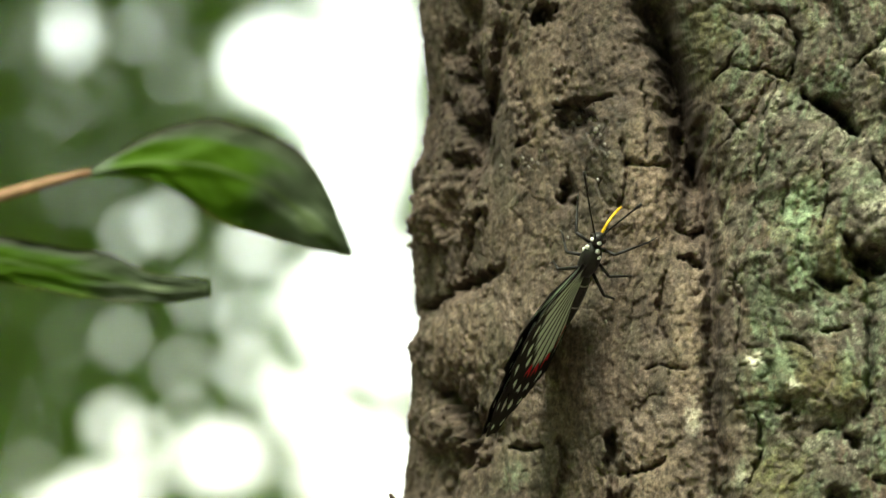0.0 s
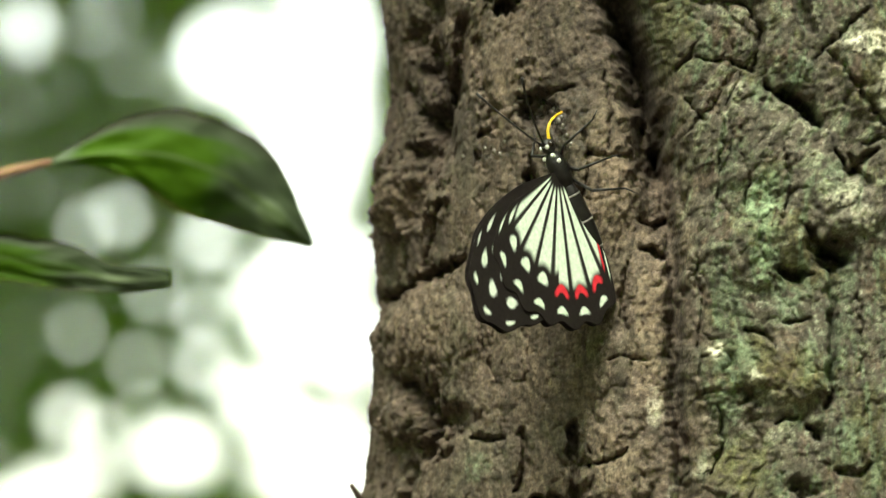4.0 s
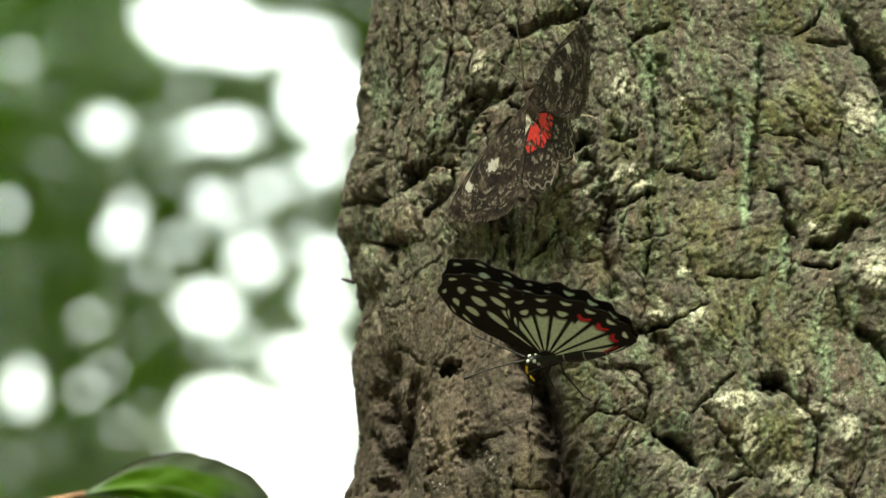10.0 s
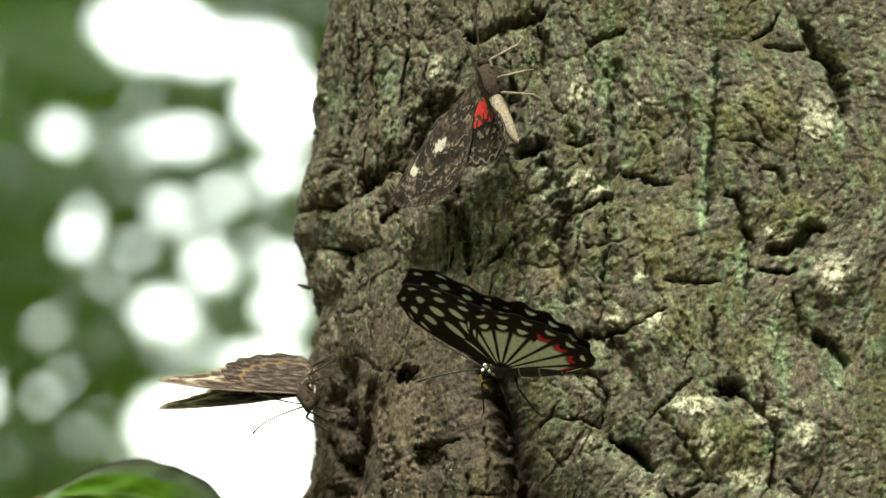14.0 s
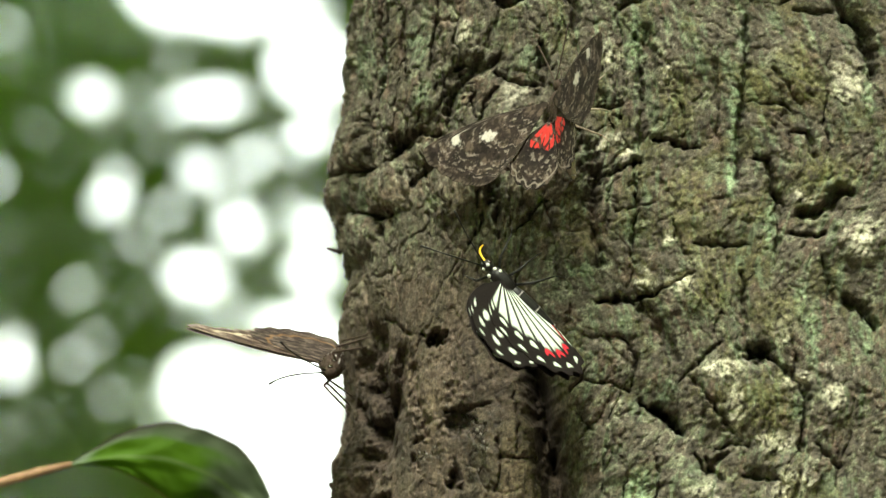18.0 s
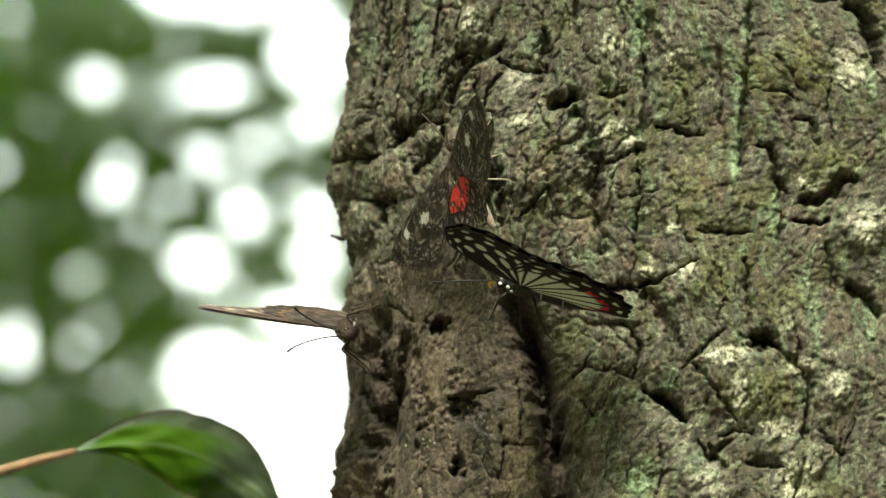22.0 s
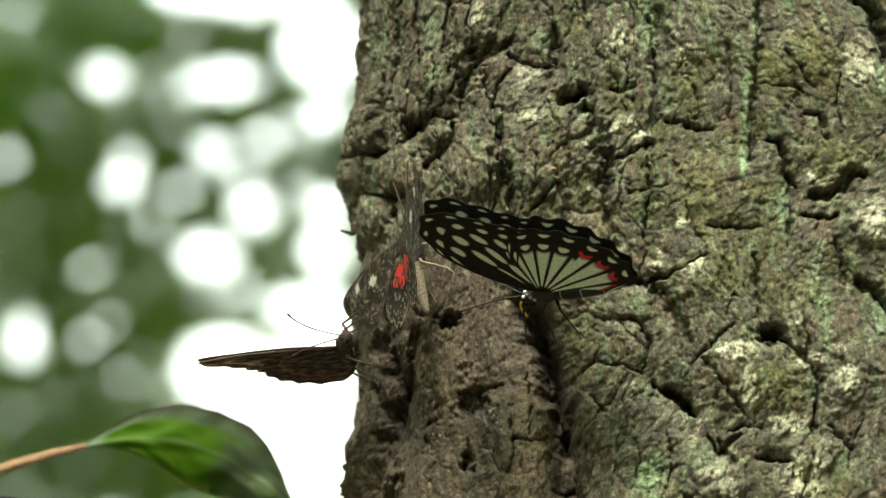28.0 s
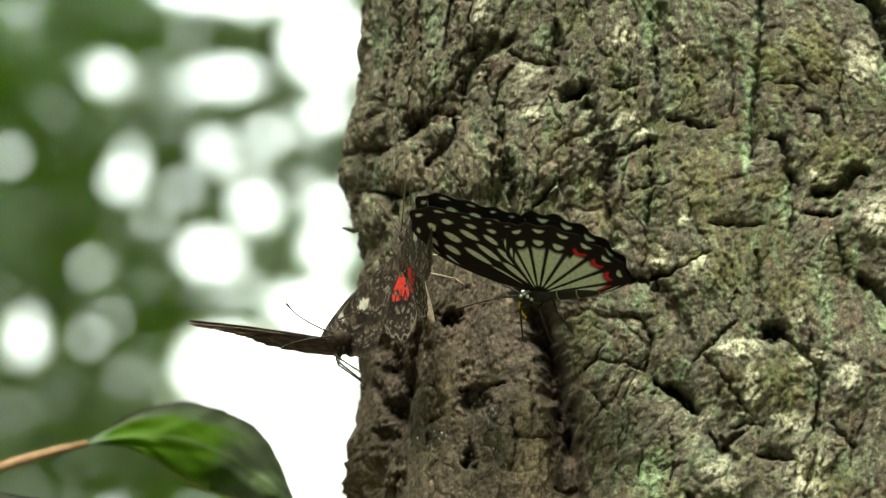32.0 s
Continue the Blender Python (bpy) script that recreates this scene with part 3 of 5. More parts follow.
edge = np.array(EDGE)
H += np.interp(V, edge[:, 0], edge[:, 1]) * np.exp(-np.maximum(U - U0.min(), 0) / 9)
H[:, len(seen):] += 2.0 * fbm(S[:, len(seen):] / 30, V[:, len(seen):] / 60, 3, 90)
flare = 60 * np.exp(-(V + 1735) / 220)
taper = -np.clip(V - 300, 0, None) * 0.012
H2 = H + flare + taper

# colour: bark, sap-stained bark, grey and mint lichen, olive moss
def rgb3(c):
    return np.array(c)[None, None, :]
def blend(base, c, w):
    return base * (1 - w[..., None]) + rgb3(c) * w[..., None]
n1, n2, n3, n4 = fbm(S / 16, V / 24, 4, 101), fbm(S / 5, V / 6, 4, 102), fbm(S / 9, V / 40, 3, 103), fbm(S / 1.9, V / 2.4, 3, 104)
n5 = fbm(S / 0.8, V / 1.1, 2, 105)
n6 = fbm(S / 1.3, V / 7.0, 3, 106)
C = np.zeros(U.shape + (3,)) + rgb3((0.150, 0.122, 0.092))
C = blend(C, (0.085, 0.066, 0.046), step01(n2 + 0.4 * n5, 0.0, 0.6) * 0.7)
C = blend(C, (0.215, 0.180, 0.130), step01(n2 - 0.4 * n1 + 0.5 * n4, 0.15, 0.6) * 0.6)
green = 1 - SAP
C = blend(C, (0.215, 0.138, 0.102), step01(fbm(S / 7, V / 12, 4, 109) + 0.3 * n4, 0.05, 0.55) * 0.55)
right = step01(U, -10, 45)
C = blend(C, (0.135, 0.128, 0.045), step01(n1 + 0.4 * n2 + 0.25 * n4, 0.0, 0.45) * (0.12 + 0.48 * right) * green)
C = blend(C, (0.300, 0.300, 0.200), step01(n2 + 0.45 * n4 + 0.2 * n5 - 0.3 * n1, 0.25, 0.65) * 0.75 * green)
C = blend(C, (0.175, 0.225, 0.135), step01(n3 + 0.5 * n4 + 0.2 * n5, 0.45, 0.85) * 0.55 * green)
C = blend(C, (0.46, 0.42, 0.32), step01(n4 + 0.5 * n5 - 0.4 * n1, 0.5, 0.8) * 0.75 * green)
C = blend(C, (0.050, 0.040, 0.029), step01(n5 + 0.7 * n4 + 0.2 * n2, 0.25, 0.6) * 0.7 * green)
C = blend(C, (0.200, 0.143, 0.106), SAP * 0.85)
C = blend(C, (0.095, 0.064, 0.047), SAP * step01(n2 + 0.4 * n5, 0.05, 0.6) * 0.6)
C = blend(C, (0.285, 0.205, 0.150), SAP * step01(n4 + 0.5 * n3 + 0.4 * n5, 0.3, 0.8) * 0.55)
C = blend(C, (0.150, 0.128, 0.086), SAP * step01(n1, 0.1, 0.5) * 0.5)
C = blend(C, (0.085, 0.064, 0.052), SAP * step01(fbm(S / 11, V / 30, 4, 107), 0.1, 0.5) * 0.4)
C = blend(C, (0.055, 0.042, 0.034), SAP * step01(n5 + 0.6 * n4, 0.34, 0.65) * 0.55)
# tiny glints painted as pale flecks on the sap-stained bark
C = blend(C, (0.33, 0.29, 0.24), SAP * step01(fbm(S / 0.7, V / 0.7, 2, 108), 0.6, 0.8) * 0.4)
C = blend(C, (0.235, 0.285, 0.175), step01(fbm(S / 2.6, V / 13, 3, 110) + 0.25 * n1 + 0.2 * n5, 0.30, 0.62) * 0.55 * green * right)
C = C * (1 + 0.34 * np.clip(n6, -1, 1) + 0.30 * np.clip(n5, -1, 1) + 0.18 * np.clip(n4, -1, 1))[..., None] * rgb3((0.67, 0.695, 0.69))


def patch(u, v, ru, rv, colour, strength=0.85):
    """A crust of lichen, bare wood, stain or painted shade, with a ragged outline."""
    box = near_to([(u, v)], 2 * max(ru, rv) + 5)
    m = n4[box] + 0.5 * n5[box]
    q = ((wu[box] - u + 1.6 * SMALL_U[box]) / ru) ** 2 + ((wv[box] - v + 1.6 * SMALL_V[box]) / rv) ** 2
    C[box] = blend(C[box], colour, np.exp(-(q * (1 + 0.5 * m)) ** 2) * strength * np.clip(0.80 + 1.2 * m, 0, 1))


# the last, dark tone serves both for sap stain and for painted shade
WHITE, MINT, MOSS, TAN, STAIN_SHADE = (0.60, 0.56, 0.45), (0.225, 0.305, 0.190), (0.155, 0.146, 0.050), (0.275, 0.205, 0.145), (0.070, 0.055, 0.045)
patch(73.7, -8.7, 5, 3.4, WHITE, 0.82)
patch(64.4, -7.4, 3, 2.6, WHITE, 0.82)
patch(53.5, 36, 3.2, 2, WHITE, 0.82)
patch(58.1, 31.4, 2.4, 1.8, WHITE, 0.82)
patch(50.1, 33.2, 2.2, 1.8, WHITE, 0.82)
patch(86.2, -35.2, 8, 3.4, WHITE, 0.69)
patch(90.4, -49, 2.6, 11, WHITE, 0.64)
patch(108.1, -39.1, 5, 3, WHITE, 0.64)
patch(119.9, -44.4, 3, 5, WHITE, 0.64)
patch(128, 3.5, 5, 6, WHITE, 0.75)
patch(102.1, -57.8, 6, 3, WHITE, 0.64)
patch(107.1, -73.2, 7, 9, WHITE, 0.69)
patch(124.1, 51.9, 6, 8, WHITE, 0.58)
patch(52.7, 61.3, 4, 6, WHITE, 0.52)
patch(8.5, 73.4, 3, 3, WHITE, 0.82)
patch(54, -45.4, 1.8, 2, WHITE, 0.75)
patch(79.3, -71.9, 5, 4, WHITE, 0.58)
patch(110.3, 17.6, 3, 2.4, WHITE, 0.64)
patch(70.6, 56, 2, 2.4, WHITE, 0.69)
patch(72.1, 5.6, 2.4, 2, WHITE, 0.64)
patch(25.3, 39.8, 5, 3, WHITE, 0.52)
patch(23.6, 53.1, 4, 3, WHITE, 0.47)
patch(104.9, -22.8, 3, 5, WHITE, 0.52)
patch(35.6, -121.1, 2, 4.5, WHITE, 0.8)
patch(83.8, -77.1, 3.2, 2.6, WHITE, 0.75)
patch(49, -107.7, 2.2, 2, WHITE, 0.75)
patch(78.3, -70.3, 5, 2.4, WHITE, 0.52)
patch(55.3, -44.6, 2.4, 2, WHITE, 0.52)
patch(58.5, -114.9, 1.8, 2.2, WHITE, 0.64)
patch(46.4, -135.5, 2.2, 2.6, WHITE, 0.64)
patch(39.8, -141.5, 1.4, 5, WHITE, 0.64)
patch(60.9, 64.3, 3, 11, MINT, 0.58)
patch(90.4, 42.2, 1.7, 15, MINT, 0.69)
patch(89.1, 23.2, 1.8, 9, MINT, 0.69)
patch(100.9, 7.4, 2.4, 9, MINT, 0.69)
patch(113.3, -25.5, 2, 10, MINT, 0.69)
patch(110, -15.1, 2, 8, MINT, 0.58)
patch(129.4, -25.6, 3, 7, MINT, 0.58)
patch(130.9, 48.3, 2.2, 8, MINT, 0.63)
patch(-6.1, 73.1, 3, 7, MINT, 0.44)
patch(-24.1, 70.6, 4, 9, MINT, 0.39)
patch(28.7, 64, 4, 4, MINT, 0.48)
patch(109.8, -47.7, 3, 5, MINT, 0.39)
patch(70.1, -41.7, 3, 4, MINT, 0.48)
patch(59, -72.2, 6, 5, MINT, 0.39)
patch(93.6, 68.1, 2, 10, MINT, 0.48)
patch(77.6, -67.6, 5, 5, MINT, 0.39)
patch(-4.3, 54.9, 3, 6, MINT, 0.44)
patch(61.1, -73.2, 5, 9, MINT, 0.58)
patch(60.3, -86.7, 3, 6, MINT, 0.58)
patch(66.9, -97.6, 4, 6, MINT, 0.48)
patch(51.6, -116.1, 3, 8, MINT, 0.48)
patch(80.5, -130, 3, 6, MINT, 0.48)
patch(64.6, -139.2, 4, 3, MINT, 0.39)
patch(-7.6, -134.6, 3, 4, MINT, 0.34)
patch(76.3, 16.7, 8, 11, MOSS, 0.54)
patch(108.8, 55.6, 7, 8, MOSS, 0.58)
patch(113.9, 48.6, 7, 7, MOSS, 0.54)
patch(83, -11.1, 8, 8, MOSS, 0.58)
patch(103.2, -18.4, 9, 7, MOSS, 0.54)
patch(99.6, -47.5, 9, 9, MOSS, 0.58)
patch(113.7, 25.2, 6, 7, MOSS, 0.54)
patch(122.2, 23.4, 6, 6, MOSS, 0.54)
patch(93.3, 12.7, 6, 5, MOSS, 0.5)
patch(73.1, 49.8, 7, 8, MOSS, 0.45)
patch(114.6, -76.7, 8, 6, MOSS, 0.45)
patch(96.9, 51.5, 6, 6, MOSS, 0.45)
patch(81.4, 2.7, 7, 7, MOSS, 0.36)
patch(55.4, -135, 9, 8, MOSS, 0.45)
patch(67.4, -115.1, 7, 8, MOSS, 0.45)
patch(30.4, 24.4, 7, 6, TAN, 0.5)
patch(-2.6, -33.7, 9, 12, TAN, 0.5)
patch(-13.2, 26.3, 7, 5, TAN, 0.4)
patch(44, 7.8, 8, 6, TAN, 0.4)
patch(7.9, 24.9, 7, 8, TAN, 0.35)
patch(26.6, -58.1, 8, 16, TAN, 0.55)
patch(23.8, -70.3, 6, 14, TAN, 0.5)
patch(34.4, -102.1, 5, 20, TAN, 0.55)
patch(-20.1, -98.7, 8, 10, TAN, 0.45)
patch(-24.3, -67, 8, 8, TAN, 0.4)
patch(-1.8, -46.3, 4, 10, TAN, 0.5)
patch(26.2, -134.4, 8, 10, TAN, 0.5)
# wet stain round the sap hole, and shade painted into pits and left hollow
patch(9.6, -49.8, 6, 5, STAIN_SHADE, 0.75)
patch(-20.3, -41.7, 12, 14, STAIN_SHADE, 0.35)
patch(9.8, -49.4, 6, 8, STAIN_SHADE, 0.6)
patch(11.5, -125.7, 10, 10, STAIN_SHADE, 0.35)
patch(-17.1, -41.5, 8, 12, STAIN_SHADE, 0.4)
patch(5.8, -62.6, 3, 9, STAIN_SHADE, 0.45)
# shade painted into furrows, left hollow and stained bark below the butterfly
patch(28.5, -46.8, 5, 16, STAIN_SHADE, 0.3)
patch(-19.3, -43.9, 12, 28, STAIN_SHADE, 0.3)
patch(33.1, -40.8, 4.5, 26, STAIN_SHADE, 0.5)
patch(40.1, -102.3, 2.5, 40, STAIN_SHADE, 0.5)
patch(11.9, -29.6, 15, 13, STAIN_SHADE, 0.3)
patch(22.7, -34.6, 8, 12, STAIN_SHADE, 0.4)
patch(-1.1, -31.1, 9, 10, STAIN_SHADE, 0.3)
patch(-8.8, -49.7, 8, 14, STAIN_SHADE, 0.3)
patch(23.4, -29.1, 8, 8, STAIN_SHADE, 0.3)
patch(32.8, -50.5, 3.5, 26, STAIN_SHADE, 0.35)
SPLINTERS = [((-0.0349, 1.5912), (-0.0388, 1.5979), 0.0012), ((-0.0308, 1.7472), (-0.0344, 1.7475), 0.0008)]
SAP_BEADS = [(12.7, -51.1, 0.7), (13.8, -52.2, 0.5), (11.7, -47.8, 0.6), (13.2, -50.1, 0.5), (-3, -57, 0.55), (-1.6, -57.8, 0.5), (-5, -56.2, 0.45), (-10.6, -57.3, 0.5), (13, -63, 0.5), (15.5, -56.7, 0.45), (2.5, -35.5, 0.45), (3.2, -42.4, 0.4), (14.7, -97.6, 0.5), (5.7, -76.5, 0.45), (-3.6, -58.6, 0.4), (8.7, -46.6, 0.6), (7.3, -47.9, 0.5), (-0.2, -54.8, 0.4), (6.2, -63.6, 0.5), (14.8, -54.9, 0.5)]
CRUSTS = [(73.7, -8.7, 5, 3.4), (64.4, -7.4, 3, 2.6), (53.5, 36, 3.2, 2), (58.1, 31.4, 2.4, 1.8), (50.1, 33.2, 2.2, 1.8), (86.2, -35.2, 8, 3.4), (90.4, -49, 2.6, 11), (108.1, -39.1, 5, 3), (119.9, -44.4, 3, 5), (128, 3.5, 5, 6), (102.1, -57.8, 6, 3), (107.1, -73.2, 7, 9), (124.1, 51.9, 6, 8), (52.7, 61.3, 4, 6), (8.5, 73.4, 3, 3), (54, -45.4, 1.8, 2), (79.3, -71.9, 5, 4), (110.3, 17.6, 3, 2.4), (70.6, 56, 2, 2.4), (72.1, 5.6, 2.4, 2), (25.3, 39.8, 5, 3), (104.9, -22.8, 3, 5), (35.6, -121.1, 2, 4.5), (83.8, -77.1, 3.2, 2.6), (49, -107.7, 2.2, 2), (78.3, -70.3, 5, 2.4), (55.3, -44.6, 2.4, 2), (58.5, -114.9, 1.8, 2.2), (46.4, -135.5, 2.2, 2.6), (39.8, -141.5, 1.4, 5), (60.9, 64.3, 3, 11), (90.4, 42.2, 1.7, 15), (89.1, 23.2, 1.8, 9), (100.9, 7.4, 2.4, 9), (113.3, -25.5, 2, 10), (110, -15.1, 2, 8), (129.4, -25.6, 3, 7), (130.9, 48.3, 2.2, 8), (61.1, -73.2, 5, 9), (60.3, -86.7, 3, 6)]
WETS = [(11.4, -47.5, 8.5, 7), (14.1, -55.6, 5, 9), (-3, -57.2, 6, 3), (12.7, -64.1, 4, 4)]
wet = np.zeros(U.shape)
for u, v, ru, rv in WETS:
    wet = np.maximum(wet, np.exp(-(((wu - u) / ru) ** 2 + ((wv - v) / rv) ** 2) ** 2))
wet = wet * step01(n4 + 0.4 * n2, -0.4, 0.4)
C = C * (1 - 0.6 * wet[..., None])
# sap bark darkened below the blocks; shade painted on the clumps along the trunk's edge
sap_shade = SAP * step01(V + 8 * n1, -88, -58) * 0.16 + (1 - step01(U + 4 * n2, -26, -6)) * FRONT * step01(-V, 0, 25) * 0.22
C = C * (1 - sap_shade[..., None] * rgb3((0.92, 1.0, 1.02)))
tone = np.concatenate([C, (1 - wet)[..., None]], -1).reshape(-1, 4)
# the relief stands off along the normal at the trunk's edges and straight forwards on its broad face
lean = np.where(ta < 1.63, 1 - step01(U0, -32, -8), 1.0)
nx = nx * lean
ny = np.where(lean < 1, -np.sqrt(1 - nx ** 2), ny)
X = (ax + H2 * nx) / 1000 + TRUNK_X
Y = (ay + H2 * ny) / 1000 + TRUNK_Y
Z = V / 1000
nv, na = U.shape
idx = np.arange(nv * na).reshape(nv, na)
idx = np.concatenate([idx, idx[:, :1]], 1)
quads = np.stack([idx[:-1, :-1], idx[:-1, 1:], idx[1:, 1:], idx[1:, :-1]], -1).reshape(-1, 4)
tree = new("oak_tree")
tree.location = (TRUNK_X, TRUNK_Y, 0)
tagged(tree, "old oak with deeply furrowed lichen-crusted bark and a brown sap-stained side", "tree")
verts = np.stack([X - TRUNK_X, Y - TRUNK_Y, Z], -1).reshape(-1, 3)
verts[:, :2] += np.array([TRUNK_X, TRUNK_Y])
row_fine = (tv > -147) & (tv < 125)
fine = np.zeros((nv, na), bool)
fine[np.ix_(row_fine, np.arange(na) < len(seen) - 1)] = True
fine &= (FRONT > 0)
face_fine = fine[:-1, :].copy()
face_fine[:, :-1] &= fine[1:, 1:]
face_fine[:, -1] = False
face_fine = face_fine.reshape(-1)
HOME_TRUNK = Matrix.Translation((-TRUNK_X, -TRUNK_Y, FACE_Z))


def bark_piece(name, faces, label, lift=None, colours=None):
    """Some faces of the bark as a part of their own."""
    used, at = np.unique(faces, return_inverse=True)
    v = verts[used]
    if lift is not None:
        v = v + lift[used]
    return part(name, mesh_from(name, v, at.reshape(faces.shape), BARK, tone[used] if colours is None else colours[used]), tree, label, HOME_TRUNK)


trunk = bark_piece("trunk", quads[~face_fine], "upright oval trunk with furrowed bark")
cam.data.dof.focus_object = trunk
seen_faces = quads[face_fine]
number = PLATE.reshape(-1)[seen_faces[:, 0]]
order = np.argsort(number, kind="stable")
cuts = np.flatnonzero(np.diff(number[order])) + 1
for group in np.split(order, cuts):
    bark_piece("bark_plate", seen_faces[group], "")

# crusts of pale lichen that stand off the bark
outward = np.stack(np.broadcast_arrays(nx[None, :], ny[None, :], np.zeros((nv, 1))), -1).reshape(-1, 3) * 0.00045
crust_tone = tone * np.array([1.12, 1.12, 1.08, 1.0])
flat_u, flat_v, flat_n = wu.reshape(-1), wv.reshape(-1), (n4 + 0.6 * n2).reshape(-1)
for u, v, ru, rv in CRUSTS:
    c = seen_faces[:, 0]
    near = ((flat_u[c] - u) / ru) ** 2 + ((flat_v[c] - v) / rv) ** 2 < 0.75 + 0.55 * flat_n[c]
    if near.sum() > 40:
        bark_piece("lichen_crust", seen_faces[near], "pale crust of lichen", outward, crust_tone)

# beads of sap, and a few pale flecks, on the stained bark
SAP_GLOSS, nt, bs = material("sap")
bs.inputs["Base Color"].default_value = (0.16, 0.14, 0.12, 1)
bs.inputs["Roughness"].default_value, bs.inputs["Coat Weight"].default_value = 0.06, 1.0
grid_v = verts.reshape(nv, na, 3)
for i, (u, v, r) in enumerate(SAP_BEADS):
    row, col_ = int(np.argmin(np.abs(tv - v))), int(np.argmin(np.abs(U0[:len(seen)] - u) + 1e3 * (FRONT[0, :len(seen)] < 1)))
    vs, fs = tube([(0, 0, r * math.cos(math.pi * k / 6) / 1000 * 1.3) for k in range(7)], [max(r * math.sin(math.pi * k / 6), 0.02) / 1000 for k in range(7)], 8)
    part("sap_bead", solid("sap_bead", [(vs, fs)], SAP_GLOSS), tree, "shiny bead of sap", HOME_TRUNK @ Matrix.Translation(Vector(grid_v[row, col_]) + Vector((0, -0.0001, 0))))

# two splinters that stand off the trunk's edge
for (x0, z0), (x1, z1), r in SPLINTERS:
    line = [(x0, 0.085, z0), (x0 * 0.6 + x1 * 0.4, 0.082, z0 * 0.55 + z1 * 0.45), (x1, 0.078, z1)]
    part("splinter", solid("splinter", [tube(line, [r, r * 0.9, r * 0.5], 6)], TWIG_DARK), tree, "dark splinter of bark", Matrix.Translation((-TRUNK_X, -TRUNK_Y, 0)))

# gaps in the far foliage: across, height, half width, half height in metres
HIGH_GAPS = [(-0.447, 3.778, 0.202, 0.033), (-0.574, 3.829, 0.114, 0.051), (-0.768, 3.587, 0.026, 0.024), (-0.673, 3.587, 0.005, 0.007), (-0.49, 3.574, 0.064, 0.021), (-0.572, 3.561, 0.019, 0.016), (-0.295, 3.625, 0.051, 0.045), (-0.27, 3.504, 0.039, 0.02), (-0.716, 3.396, 0.016, 0.016), (-0.728, 3.343, 0.023, 0.019), (-0.609, 3.333, 0.008, 0.008), (-0.521, 3.415, 0.031, 0.019), (-0.414, 3.441, 0.028, 0.016), (-0.339, 3.472, 0.01, 0.008), (-0.659, 3.263, 0.01, 0.01), (-0.458, 3.339, 0.013, 0.016), (-0.433, 3.279, 0.041, 0.024), (-0.33, 3.326, 0.008, 0.01), (-0.263, 3.288, 0.032, 0.019), (-0.533, 3.181, 0.054, 0.033), (-0.275, 3.193, 0.039, 0.039)]
MIDDLE_GAPS = [(-0.796, 3.149, 0.012, 0.01), (-0.482, 3.098, 0.016, 0.008), (-0.752, 3.029, 0.01, 0.013), (-0.745, 2.966, 0.002, 0.002), (-0.939, 2.991, 0.016, 0.04), (-0.987, 3.396, 0.01, 0.014), (-0.344, 3.06, 0.05, 0.025), (-0.494, 2.928, 0.095, 0.074), (-0.356, 2.865, 0.114, 0.101), (-0.305, 2.764, 0.076, 0.089), (-0.256, 2.966, 0.039, 0.076), (-0.965, 3.74, 0.005, 0.005), (-0.876, 3.702, 0.002, 0.002), (-0.741, 2.588, 0.018, 0.018), (-0.808, 2.562, 0.013, 0.013), (-0.54, 2.526, 0.038, 0.019), (-0.339, 2.659, 0.081, 0.081), (-0.328, 2.355, 0.1, 0.081), (-0.414, 2.167, 0.061, 0.048), (-0.832, 2.333, 0.013, 0.013), (-0.705, 2.271, 0.013, 0.013)]
LOW_GAPS = [(-0.559, 2.265, 0.023, 0.023), (-0.668, 2.417, 0.013, 0.018), (-0.559, 2.38, 0.018, 0.018), (-0.851, 2.145, 0.028, 0.028), (-0.99, 2.206, 0.003, 0.003), (-0.614, 2.077, 0.075, 0.046), (-0.354, 2.039, 0.107, 0.031), (-0.863, 2.011, 0.081, 0.019), (-0.79, 2.053, 0.02, 0.018), (-0.243, 2.281, 0.019, 0.094), (-0.862, 2.155, 0.014, 0.014), (-0.777, 2.119, 0.022, 0.022), (-0.827, 2.337, 0.005, 0.005), (-0.693, 2.162, 0.012, 0.012), (-0.462, 2.282, 0.016, 0.016), (-0.948, 2.334, 0.005, 0.005), (-1.02, 2.055, 0.014, 0.012), (-0.486, 2.21, 0.022, 0.022)]

# gaps close to the trunk's edge and small ones between the leaves
EDGE_GAPS = [(-0.592, 3.327, 0.013, 0.013), (-0.316, 3.46, 0.012, 0.012), (-0.296, 3.293, 0.012, 0.012), (-0.459, 3.112, 0.011, 0.011), (-0.541, 3.103, 0.01, 0.01), (-0.661, 3.257, 0.01, 0.01), (-0.617, 2.888, 0.009, 0.009), (-0.722, 2.904, 0.007, 0.007), (-0.96, 3.734, 0.012, 0.012), (-0.581, 3.67, 0.008, 0.008), (-0.441, 3.352, 0.01, 0.01), (-0.279, 3.651, 0.075, 0.08), (-0.277, 3.055, 0.035, 0.05), (-0.302, 2.491, 0.1, 0.045), (-0.278, 2.333, 0.07, 0.08), (-0.304, 2.054, 0.1, 0.09), (-0.4, 2.419, 0.08, 0.04), (-0.806, 2.994, 0.012, 0.012), (-0.934, 1.96, 0.08, 0.03)]

